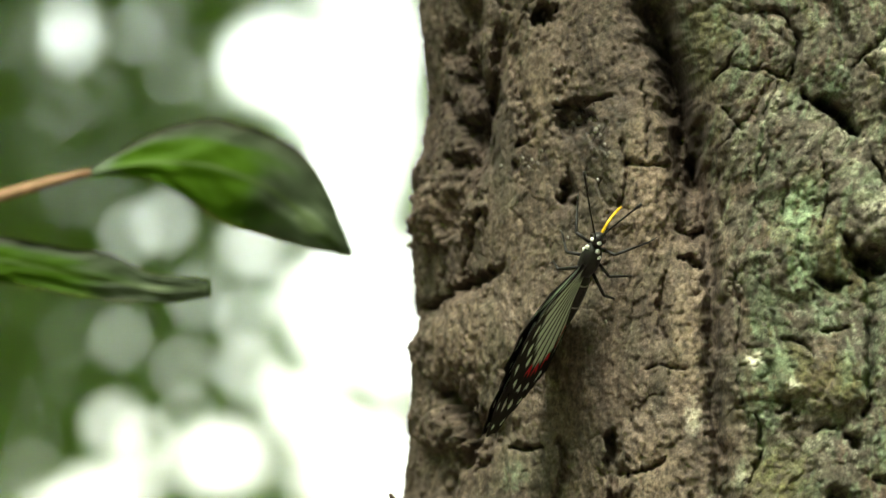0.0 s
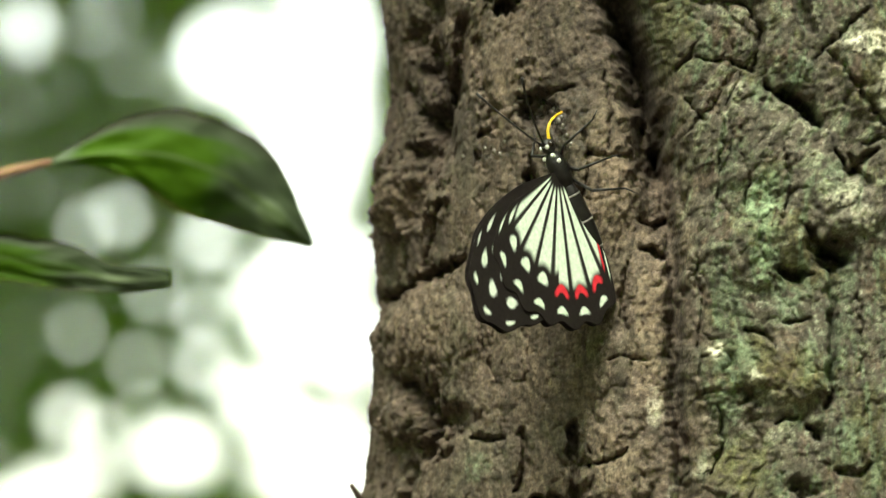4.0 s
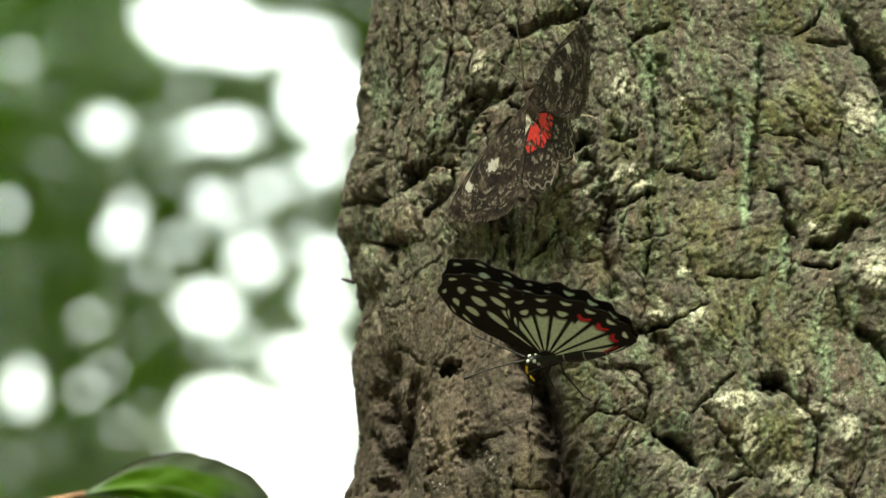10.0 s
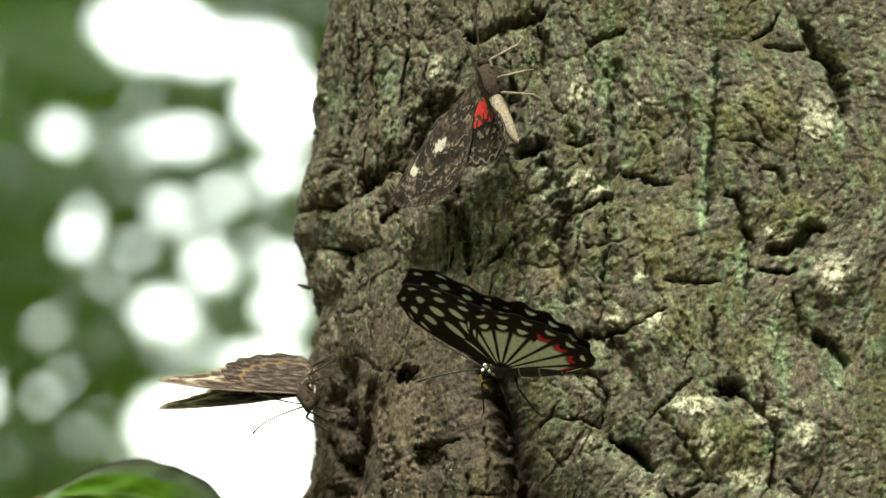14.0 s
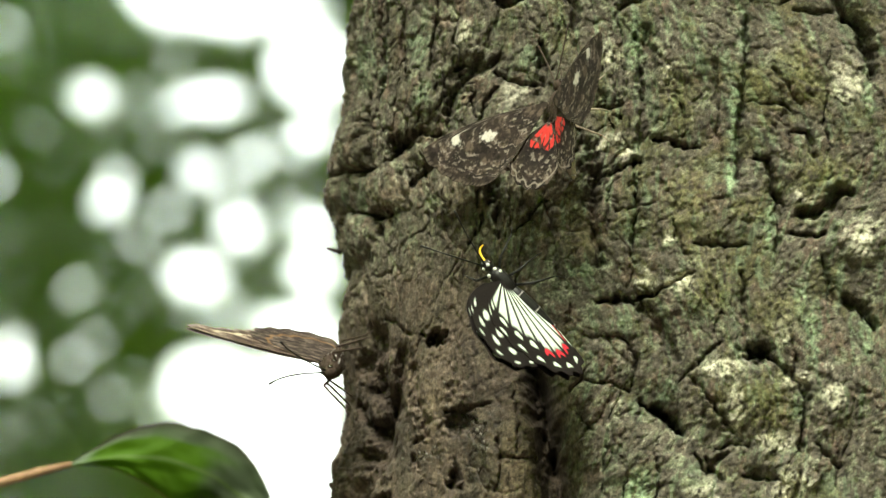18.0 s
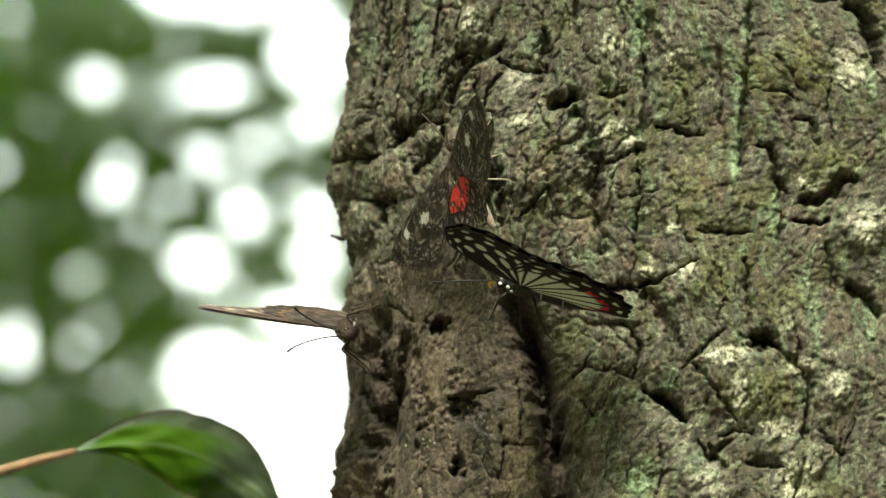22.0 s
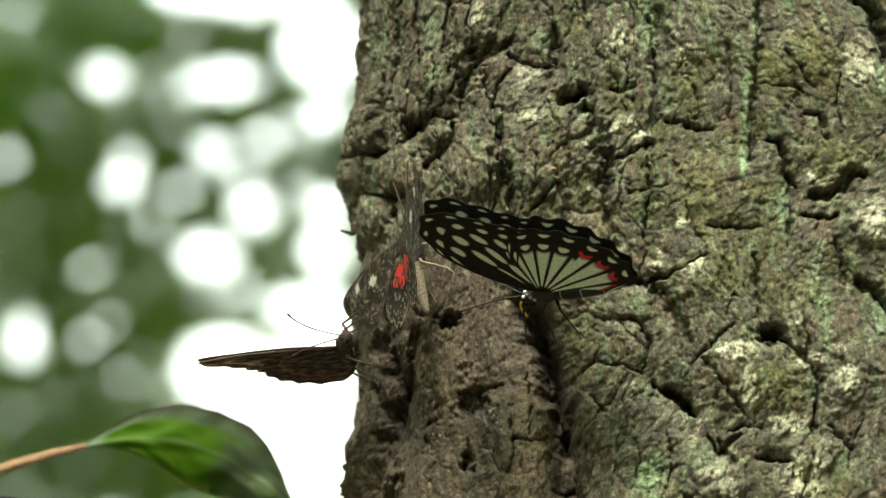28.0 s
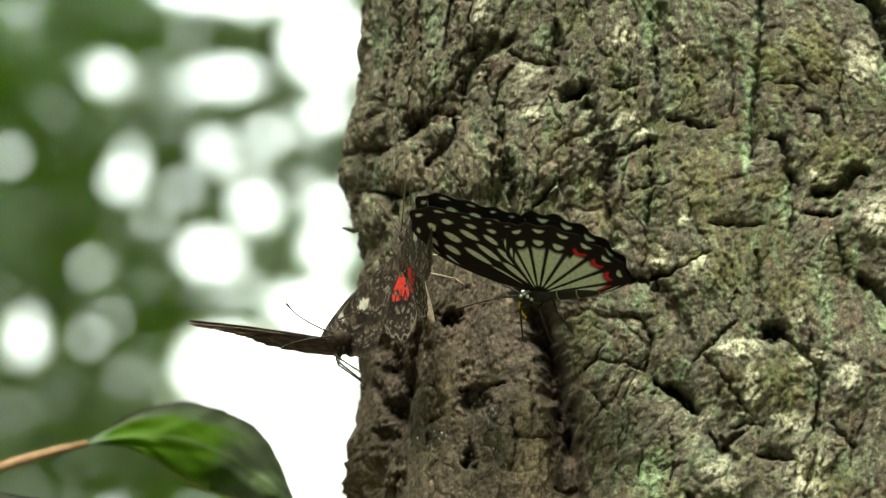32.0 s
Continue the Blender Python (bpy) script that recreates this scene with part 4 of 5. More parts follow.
# ---- the wood behind: leaves about twelve metres off, with gaps to the sky ----
def leaves(name, centres, lengths, seed, tilt=1.0):
    """Folded pointed leaves at the centres, each at its own turn."""
    r = np.random.default_rng(seed)
    n = len(centres)
    d = r.normal(size=(n, 3))
    d[:, 2] -= 0.5
    d /= np.linalg.norm(d, axis=1)[:, None]
    q = r.normal(size=(n, 3)) * tilt
    q[:, 1] += 0.5
    s = np.cross(d, q)
    s /= np.linalg.norm(s, axis=1)[:, None]
    up = np.cross(s, d)
    L, Wd = lengths[:, None], lengths[:, None] * (0.22 + 0.1 * r.random((n, 1)))
    c = centres
    v = np.stack([c - d * L / 2, c - d * L * 0.1 + s * Wd + up * Wd * 0.3, c - d * L * 0.1 - s * Wd + up * Wd * 0.3, c + d * L * 0.25 + s * Wd * 0.8 + up * Wd * 0.2,
                  c + d * L * 0.25 - s * Wd * 0.8 + up * Wd * 0.2, c + d * L / 2 - up * Wd * 0.2, c, c + d * L * 0.25], 1)
    base = (np.arange(n) * 8)[:, None, None]
    f = np.array([[0, 6, 1, 1], [0, 2, 6, 6], [6, 7, 3, 1], [6, 2, 4, 7], [7, 5, 3, 3], [7, 4, 5, 5]])[None] + base
    f = f.reshape(-1, 4)
    tri = f[:, 2] == f[:, 3]
    both = np.concatenate([f[~tri][:, [0, 1, 2]], f[~tri][:, [0, 2, 3]], f[tri][:, :3]])
    return mesh_from(name, v.reshape(-1, 3), both, FAR_LEAF)


FAR_Y = 12.07
GAPS = np.array(HIGH_GAPS + MIDDLE_GAPS + LOW_GAPS + EDGE_GAPS)
n = 70000
px, pz = rng.uniform(-1.35, 0.35, n), rng.uniform(1.5, 4.2, n)
length = rng.uniform(0.030, 0.052, n)
keep = np.ones(n, bool)
for gx0, gz0, rx, rz in GAPS:
    grow = 0.21 * length
    keep &= ((px - gx0) / (rx + grow)) ** 2 + ((pz - gz0) / (rz + grow)) ** 2 > 1
px, pz, length = px[keep], pz[keep], length[keep]
depth = FAR_Y + rng.uniform(-0.25, 0.25, len(px))
k = (depth + 1.9) / (FAR_Y + 1.9)
far = new("foliage", leaves("foliage", np.stack([px * k, depth, 1.5 + (pz - 1.5) * k], -1), length, 11))
tagged(far, "dense green leaves of the trees behind, sky between them", "foliage", kind="stuff")

# the same wood round, above and behind, in larger sprays, open towards the sun; unseen, added to block skylight
n = 26000
way = rng.normal(size=(n, 3))
way[:, 2] = np.abs(way[:, 2]) * 0.9 - 0.1
way /= np.linalg.norm(way, axis=1)[:, None]
ok = (way @ np.array(SUN_WAY) < math.cos(radians(21))) & ~((way[:, 1] > 0) & (np.abs(way[:, 0] + 0.035) < 0.30) & (way[:, 2] < 0.45))
way = way[ok]
rad = rng.uniform(13.5, 16.5, len(way))
wood = new("shading_canopy", leaves("shading_canopy", way * rad[:, None] + np.array([0, -1.0, 1.5]), rng.uniform(0.7, 1.1, len(way)), 12))
tagged(wood, "unseen green leaves of the surrounding wood, added to hold back skylight", "foliage", kind="stuff")

TWIG_CENTRE = (-0.145, 1.6738)
STEM = [(-0.1844, 1.6664), (-0.1632, 1.6746), (-0.145, 1.6817), (-0.1313, 1.6856), (-0.1207, 1.6881)]
LEAF_SPINE = [(-0.1215, 1.6879), (-0.1056, 1.691), (-0.0889, 1.6902), (-0.0737, 1.6848), (-0.0616, 1.6756), (-0.0511, 1.6666)]
LEAF_WIDTHS = [(0.0006, 0.0006), (0.0046, 0.0024), (0.0094, 0.0062), (0.0128, 0.0116), (0.0138, 0.0140), (0.0136, 0.0132), (0.0104, 0.0096), (0.0054, 0.0056), (0.0008, 0.0008)]
LOW_SPINE = [(-0.1723, 1.6680), (-0.1541, 1.6655), (-0.1359, 1.6625), (-0.1177, 1.6588), (-0.1026, 1.6560), (-0.0885, 1.6562)]
LOW_WIDTHS = [(0.0008, 0.0008), (0.0056, 0.0050), (0.0064, 0.0058), (0.0064, 0.0058), (0.0066, 0.0058), (0.0074, 0.0052), (0.0040, 0.0040), (0.0036, 0.0034), (0.0022, 0.0022)]

# ---- the near twig with its two leaves ----
def place_on(pairs, y):
    return [Vector((x, y, z)) for x, z in pairs]


def leaf_blade(name, spine, widths, droop, seed, curl, shade=1.0):
    """A leaf along a spine of points, with its upper and lower half widths in metres; droop bends the far half back."""
    r = np.random.default_rng(seed)
    n, m = 60, 25
    pts = np.array([list(p) for p in spine])
    t0 = np.linspace(0, 1, len(pts))
    t = np.linspace(0, 1, n)
    mid = np.stack([np.interp(t, t0, pts[:, i]) for i in range(3)], -1)
    for _ in range(6):
        mid[1:-1] = (mid[:-2] + mid[1:-1] * 2 + mid[2:]) / 4
    d = np.gradient(mid, axis=0)
    d /= np.linalg.norm(d, axis=1)[:, None]
    side = np.stack([-d[:, 2], np.zeros(n), d[:, 0]], -1)
    wt = np.array(widths)
    up, dn = np.interp(t, np.linspace(0, 1, len(wt)), wt[:, 0]), np.interp(t, np.linspace(0, 1, len(wt)), wt[:, 1])
    for _ in range(5):
        up[1:-1] = (up[:-2] + up[1:-1] * 2 + up[2:]) / 4
        dn[1:-1] = (dn[:-2] + dn[1:-1] * 2 + dn[2:]) / 4
    s = np.linspace(-1, 1, m)
    T, Sg = np.meshgrid(t, s, indexing="ij")
    w = np.where(Sg > 0, up[:, None], dn[:, None]) * (1 + 0.03 * fbm(T * 14, Sg * 0.5, 2, seed + 5) * np.abs(Sg))
    v = mid[:, None, :] + side[:, None, :] * (w * Sg)[..., None]
    rib = np.abs(np.sin((T * 9 - np.abs(Sg) * 1.4) * math.pi))
    v[..., 1] += curl * np.abs(Sg) ** 1.5 * w * 1.0 + droop * T ** 2 * 0.02 + 0.0006 * rib * np.abs(Sg) + 0.0012 * fbm(T * 5, Sg * 2, 2, seed)
    green = np.array((0.072, 0.150, 0.008))
    col = np.zeros((n, m, 3)) + green
    spot = fbm(T * 4, Sg * 1.6, 3, seed + 3)
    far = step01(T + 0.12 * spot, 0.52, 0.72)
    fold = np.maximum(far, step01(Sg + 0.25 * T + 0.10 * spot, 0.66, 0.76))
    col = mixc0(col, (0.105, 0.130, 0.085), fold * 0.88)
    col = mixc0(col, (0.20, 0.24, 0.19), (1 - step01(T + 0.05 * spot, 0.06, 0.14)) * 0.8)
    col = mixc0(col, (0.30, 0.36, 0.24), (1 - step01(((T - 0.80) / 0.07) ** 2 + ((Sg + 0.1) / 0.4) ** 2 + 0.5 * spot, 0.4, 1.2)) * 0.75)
    col = mixc0(col, (0.14, 0.06, 0.04), step01(np.abs(Sg), 0.94, 1.0) * 0.8)
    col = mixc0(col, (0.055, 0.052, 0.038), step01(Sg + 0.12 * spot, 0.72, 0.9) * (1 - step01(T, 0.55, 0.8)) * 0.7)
    col = mixc0(col, (0.14, 0.20, 0.07), 1 - step01(np.abs(Sg), 0.01, 0.035))
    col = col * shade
    i = np.arange(n * m).reshape(n, m)
    q = np.stack([i[:-1, :-1], i[:-1, 1:], i[1:, 1:], i[1:, :-1]], -1).reshape(-1, 4)
    th = np.array([0, 0.00012, 0])
    both = np.concatenate([v.reshape(-1, 3) - th, v.reshape(-1, 3) + th])
    rim = np.concatenate([i[0], i[1:, -1], i[-1, -2::-1], i[-2:0:-1, 0]])
    edge = np.stack([rim, np.roll(rim, -1), np.roll(rim, -1) + n * m, rim + n * m], -1)
    return mesh_from(name, both, np.concatenate([q, q[:, ::-1] + n * m, edge]), NEAR_LEAF, np.concatenate([col.reshape(-1, 3)] * 2))


def mixc0(base, colour, w):
    return base * (1 - w[..., None]) + np.array(colour) * w[..., None]


TWIG_Y = 0.18
sprig = tagged(new("leafy_twig"), "thin reddish twig with two green leaves, dark at their rims", "twig")
sprig.location = (TWIG_CENTRE[0], TWIG_Y, TWIG_CENTRE[1])
HOME = Matrix.Translation((-TWIG_CENTRE[0], -TWIG_Y, -TWIG_CENTRE[1]))
part("stem", solid("stem", [tube(place_on(STEM, TWIG_Y), [0.0022, 0.0019, 0.0017, 0.0015, 0.0011][:len(STEM)], 9)], TWIG), sprig, "thin reddish-brown stem", HOME)
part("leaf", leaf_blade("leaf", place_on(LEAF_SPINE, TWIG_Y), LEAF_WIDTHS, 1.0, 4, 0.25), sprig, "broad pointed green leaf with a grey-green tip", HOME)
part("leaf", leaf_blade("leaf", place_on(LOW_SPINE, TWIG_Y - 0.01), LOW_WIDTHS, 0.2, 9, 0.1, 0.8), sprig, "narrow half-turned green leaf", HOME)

# ---- insects: x is forward, y to their left, z away from the back; millimetres in the helpers ----
WING_DARK, WING_PALE, WING_RED = (0.016, 0.012, 0.011), (0.76, 0.85, 0.71), (0.72, 0.035, 0.055)
WING_SCALES, nt, bs, at = toned("wing_scales", 0.75, 0.78, 1.18, 900.0, 0.4, 0.0002, 0.12)
def plain(name, colour, rough, scale=800.0, spec=0.4):
    m, nt, bs = material(name)
    rgb = nt.nodes.new("ShaderNodeRGB")
    rgb.outputs[0].default_value = (*colour, 1)
    n = noise_node(nt, scale, 4.0)
    nt.links.new(vary(nt, rgb.outputs[0], n.outputs["Fac"], 0.6, 1.4), bs.inputs["Base Color"])
    bs.inputs["Roughness"].default_value, bs.inputs["Specular IOR Level"].default_value = rough, spec
    bump(nt, bs, n.outputs["Fac"], 0.5, 0.0003)
    return m
CHITIN = plain("black_chitin", (0.014, 0.012, 0.011), 0.45)
EYE_MAT = plain("dark_eye", (0.02, 0.012, 0.008), 0.15, 3000.0)
YELLOW = plain("yellow_tongue", (0.75, 0.47, 0.03), 0.4)
WHITE_DOT = plain("white_scales", (0.75, 0.75, 0.68), 0.7)
FUR_PALE = plain("pale_brown_fur", (0.36, 0.285, 0.22), 0.9, 1500.0, 0.15)
FUR_DARK = plain("dark_brown_fur", (0.055, 0.037, 0.028), 0.85, 1500.0, 0.2)
GREY_BAND = plain("grey_scales", (0.34, 0.31, 0.30), 0.8)


def wing_mesh(name, side, angles, radii, paint, under, camber, ruffle, nr=120, na=110):
    """A wing in the xz plane from polar angles (degrees) and reaches (mm); paint and under (part of the fan 0-1, part of the reach 0-1, mm x, mm z) give the colours
    of its inner and outer face; side is 1 for the left wing, -1 for the right."""
    a = np.linspace(angles[0], angles[-1], na)
    w = np.interp(np.arange(na), np.linspace(0, na - 1, 60), np.interp(np.linspace(angles[0], angles[-1], 60), angles, radii))
    w = np.convolve(np.pad(w, 4, mode="edge"), np.ones(5) / 5, "same")[4:-4]
    w = w * (1 + ruffle * np.cos(np.linspace(0, 1, na) * 2 * math.pi * 8))
    p = np.linspace(0.03, 1, nr)
    A, P = np.meshgrid(np.radians(a), p)
    R = P * w[None, :]
    fan = (A - A.min()) / (A.max() - A.min())
    x, z = R * np.cos(A), R * np.sin(A)
    vein = np.abs((fan * 8) % 1 - 0.5) * 2
    y = camber * (P ** 2) * np.sin(fan * math.pi) + 0.12 * vein * P
    y = y * side
    inner, outer = paint(fan, P, x, z), under(fan, P, x, z)
    col = [outer, inner] if side > 0 else [inner, outer]
    th = 0.07
    v = np.concatenate([np.stack([x, y + th, z], -1).reshape(-1, 3), np.stack([x, y - th, z], -1).reshape(-1, 3)]) / 1000
    i = np.arange(nr * na).reshape(nr, na)
    top = np.stack([i[:-1, :-1], i[:-1, 1:], i[1:, 1:], i[1:, :-1]], -1).reshape(-1, 4)
    rim = np.concatenate([i[0], i[1:, -1], i[-1, -2::-1], i[-2:0:-1, 0]])
    o = nr * na
    side = np.stack([rim, np.roll(rim, -1), np.roll(rim, -1) + o, rim + o], -1)
    f = np.concatenate([top[:, ::-1], top + o, side])
    return mesh_from(name, v, f, WING_SCALES, np.concatenate([c.reshape(-1, 3) for c in col]))


def mixc(base, colour, w):
    return base * (1 - w[..., None]) + np.array(colour) * w[..., None]


def spots(fan, reach, cells_n, at, long, wide, offset=0.0):
    """A row of oval spots, one in each cell between the veins."""
    c = (fan * cells_n + offset) % 1 - 0.5
    return 1 - step01((c / wide) ** 2 + ((reach - at) / long) ** 2, 0.7, 1.3)


def pale_forewing(fan, p, x, z):
    col = np.zeros(fan.shape + (3,)) + np.array(WING_DARK)
    s = np.maximum.reduce([
        spots(fan, p, 9, 0.945, 0.014, 0.17), spots(fan, p, 9, 0.83, 0.030, 0.24, 0.2), spots(fan, p, 8, 0.68, 0.060, 0.25, 0.4) * (fan > 0.2),
        spots(fan, p, 7, 0.47, 0.10, 0.26) * (fan > 0.26), spots(fan, p, 4, 0.25, 0.12, 0.26, 0.3) * (fan > 0.32)])
    s = s * step01(fan, 0.09, 0.15) * (1 - step01(fan, 0.965, 0.99))
    return mixc(col, (0.74, 0.80, 0.70), s)


def pale_hindwing(fan, p, x, z):
    col = np.zeros(fan.shape + (3,)) + np.array(WING_DARK)
    c = np.abs((fan * 8) % 1 - 0.5)
    vein = 1 - step01(c + 0.10 * (1 - step01(p, 0.15, 0.5)), 0.33, 0.41)
    s = vein * step01(p, 0.10, 0.16) * (1 - step01(p, 0.63 + 0.08 * (fan > 0.55), 0.69 + 0.08 * (fan > 0.55)))
    s = np.maximum(s, spots(fan, p, 8, 0.755, 0.04, 0.26) * (fan < 0.5))
    s = np.maximum(s, spots(fan, p, 8, 0.925, 0.025, 0.22))
    s = s * step01(fan, 0.03, 0.07)
    col = mixc(col, WING_PALE, s)
    red = spots(fan, p, 8, 0.795, 0.042, 0.33) * (fan > 0.5) * (fan < 0.99)
    red = red * (1 - spots(fan, p, 8, 0.835, 0.028, 0.22))
    return mixc(col, WING_RED, red)


def moth_forewing(fan, p, x, z):
    n1, n2 = fbm(x / 5, z / 5, 4, 5), fbm(x / 1.6, z / 1.6, 3, 6)
    col = np.zeros(fan.shape + (3,)) + np.array((0.036, 0.026, 0.021))
    n3 = fbm(x / 0.8, z / 0.8, 2, 7)
    col = mixc(col, (0.130, 0.095, 0.075), step01(n1 + 0.6 * n2 + 0.5 * n3, 0.0, 0.7) * 0.8)
    col = mixc(col, (0.010, 0.007, 0.007), step01(0.7 * n2 - n1 + 0.4 * n3, 0.2, 0.6) * 0.7)
    for at, w in ((0.30, 0.02), (0.56, 0.018), (0.76, 0.02), (0.88, 0.012)):
        q = np.abs(p - at - 0.018 * np.sin(fan * 23 + 3 * n1) - 0.05 * n1 - 0.015 * n2)
        col = mixc(col, (0.022, 0.017, 0.015), (1 - step01(q, w * 0.5, w * 1.5)) * 0.75)
        col = mixc(col, (0.36, 0.30, 0.255), (1 - step01(np.abs(q - w * 1.9), w * 0.3, w)) * 0.6 * step01(n2, -0.2, 0.4))
    white = 1 - step01(((fan - 0.30) / 0.10) ** 2 + ((p - 0.52) / 0.06) ** 2 + 0.7 * n2 + 0.4 * n3, 0.4, 1.1)
    white = np.maximum(white, 1 - step01(((fan - 0.16) / 0.07) ** 2 + ((p - 0.74) / 0.035) ** 2 + 0.8 * n2, 0.4, 1.1))
    col = mixc(col, (0.70, 0.64, 0.57), white * 0.9)
    return mixc(col, (0.16, 0.125, 0.10), step01(p, 0.955, 0.98) * 0.5 * (np.abs((fan * 26) % 1 - 0.5) < 0.3))


def moth_hindwing(fan, p, x, z):
    col = moth_forewing(fan * 0.5 + 0.45, p * 0.4 + 0.5, x, z)
    n1 = fbm(x / 4, z / 4, 3, 8)
    reach = 0.47 + 0.05 * np.sin(fan * 9) + 0.05 * n1
    red = (1 - step01(p, reach - 0.03, reach)) * step01(p, 0.06, 0.12) * step01(fan, 0.10, 0.16)
    petal = np.abs((fan * 4.5 + 0.15 * n1) % 1 - 0.5)
    red = red * (1 - (1 - step01(petal, 0.06, 0.14)) * step01(p, 0.15, 0.3))
    band = np.abs(p - 0.36 - 0.05 * np.sin(fan * 13))
    red = red * (1 - (1 - step01(band, 0.03, 0.05)) * 0.9)
    col = mixc(col, (0.014, 0.010, 0.010), (1 - step01(np.abs(p - reach - 0.03), 0.03, 0.05)) * 0.8)
    col = mixc(col, (0.60, 0.045, 0.040), red)
    wave = np.abs(p - 0.93 - 0.02 * np.sin(fan * 40))
    return mixc(col, (0.34, 0.28, 0.24), (1 - step01(wave, 0.008, 0.022)) * 0.7)


def moth_under(fan, p, x, z):
    n1, n2 = fbm(x / 5, z / 5, 4, 35), fbm(x / 1.6, z / 1.6, 3, 36)
    col = np.zeros(fan.shape + (3,)) + np.array((0.020, 0.014, 0.012))
    col = mixc(col, (0.075, 0.052, 0.042), step01(n1 + 0.6 * n2, 0.05, 0.6) * 0.8)
    col = mixc(col, (0.55, 0.50, 0.45), (1 - step01(np.abs(p - 0.62 - 0.03 * n1), 0.015, 0.04)) * step01(n2 + 0.4 * n1, 0.1, 0.4))
    col = mixc(col, (0.26, 0.02, 0.02), (1 - step01(((fan - 0.55) / 0.10) ** 2 + ((p - 0.42) / 0.05) ** 2 + 0.5 * n2, 0.5, 1.1)) * 0.8)
    return mixc(col, (0.15, 0.12, 0.10), step01(p, 0.955, 0.98) * 0.4)


def brown_forewing(fan, p, x, z):
    n1, n2 = fbm(p * 4.5, fan * 12, 4, 15), fbm(x / 1.2, z / 1.2, 3, 16)
    n2 = n2 + 0.8 * fbm(p * 9, fan * 30, 3, 17)
    col = np.zeros(fan.shape + (3,)) + np.array((0.105, 0.070, 0.057))
    col = mixc(col, (0.40, 0.31, 0.25), step01(n1 + 0.6 * n2, 0.2, 0.7) * 0.85)
    col = mixc(col, (0.022, 0.013, 0.012), step01(-n1 + 0.7 * n2, 0.12, 0.4) * 0.9)
    pale = 1 - step01(((fan - 0.3) / 0.12) ** 2 + ((p - 0.82) / 0.035) ** 2 + 0.4 * n2, 0.6, 1.1)
    pale = np.maximum(pale, step01(p, 0.93, 0.98) * 0.4)
    return mixc(col, (0.62, 0.52, 0.38), pale * 0.85)


def brown_hindwing(fan, p, x, z):
    n1, n2 = fbm(z / 5, x / 2.2, 4, 25), fbm(x / 1.2, z / 1.8, 3, 26)
    col = np.zeros(fan.shape + (3,)) + np.array((0.060, 0.043, 0.038))
    col = mixc(col, (0.20, 0.155, 0.13), step01(n1 + 0.6 * n2, 0.1, 0.6) * 0.85)
    col = mixc(col, (0.020, 0.012, 0.011), step01(0.7 * n2 - n1, 0.1, 0.4) * 0.9)
    return mixc(col, (0.35, 0.19, 0.08), (1 - step01(np.abs(p - 0.78), 0.012, 0.03)) * 0.5)


def lathe(profile, bend=0.0, sides=14):
    """A body part from (x, radius) pairs along its axis in mm, drooping by bend."""
    x0 = profile[0][0]
    return tube([(x / 1000, 0, -bend * ((x - x0) / 20.0) ** 2 / 1000) for x, _ in profile], [r / 1000 for _, r in profile], sides)


def hairs(profile, n, length):
    """Short hairs, brushed backwards, on a lathed body."""
    r = np.random.default_rng(31)
    xs, rs = [q[0] for q in profile][::-1], [q[1] for q in profile][::-1]
    out = []
    for _ in range(n):
        x, a = r.uniform(xs[0], xs[-1]), r.uniform(0, 2 * math.pi)
        w, k = float(np.interp(x, xs, rs)) * 0.93, length * r.uniform(0.6, 1.2)
        y, z = math.sin(a), math.cos(a)
        j = r.normal(0, 0.25, 2)
        out.append(limb([(x, w * y, w * z), (x - k * 0.5, (w + k * 0.35) * y + j[0] * 0.4, (w + k * 0.35) * z + j[1] * 0.4), (x - k, (w + k * 0.5) * y + j[0], (w + k * 0.5) * z + j[1])], 0.16, 0.03, 3))
    return out


def ball(c, r, n=10):
    return tube([((c[0] + r * math.cos(math.pi * i / n)) / 1000, c[1] / 1000, c[2] / 1000) for i in range(n + 1)], [max(r * math.sin(math.pi * i / n), 0.01) / 1000 for i in range(n + 1)], 10)


def limb(points, r0, r1, sides=6):
    pts = [tuple(c / 1000 for c in p) for p in points]
    return tube(pts, [(r0 + (r1 - r0) * i / (len(pts) - 1)) / 1000 for i in range(len(pts))], sides)


def arc3(p0, p1, p2, n=9):
    return [tuple((1 - t) ** 2 * a + 2 * t * (1 - t) * b + t * t * c for a, b, c in zip(p0, p1, p2)) for t in np.linspace(0, 1, n)]


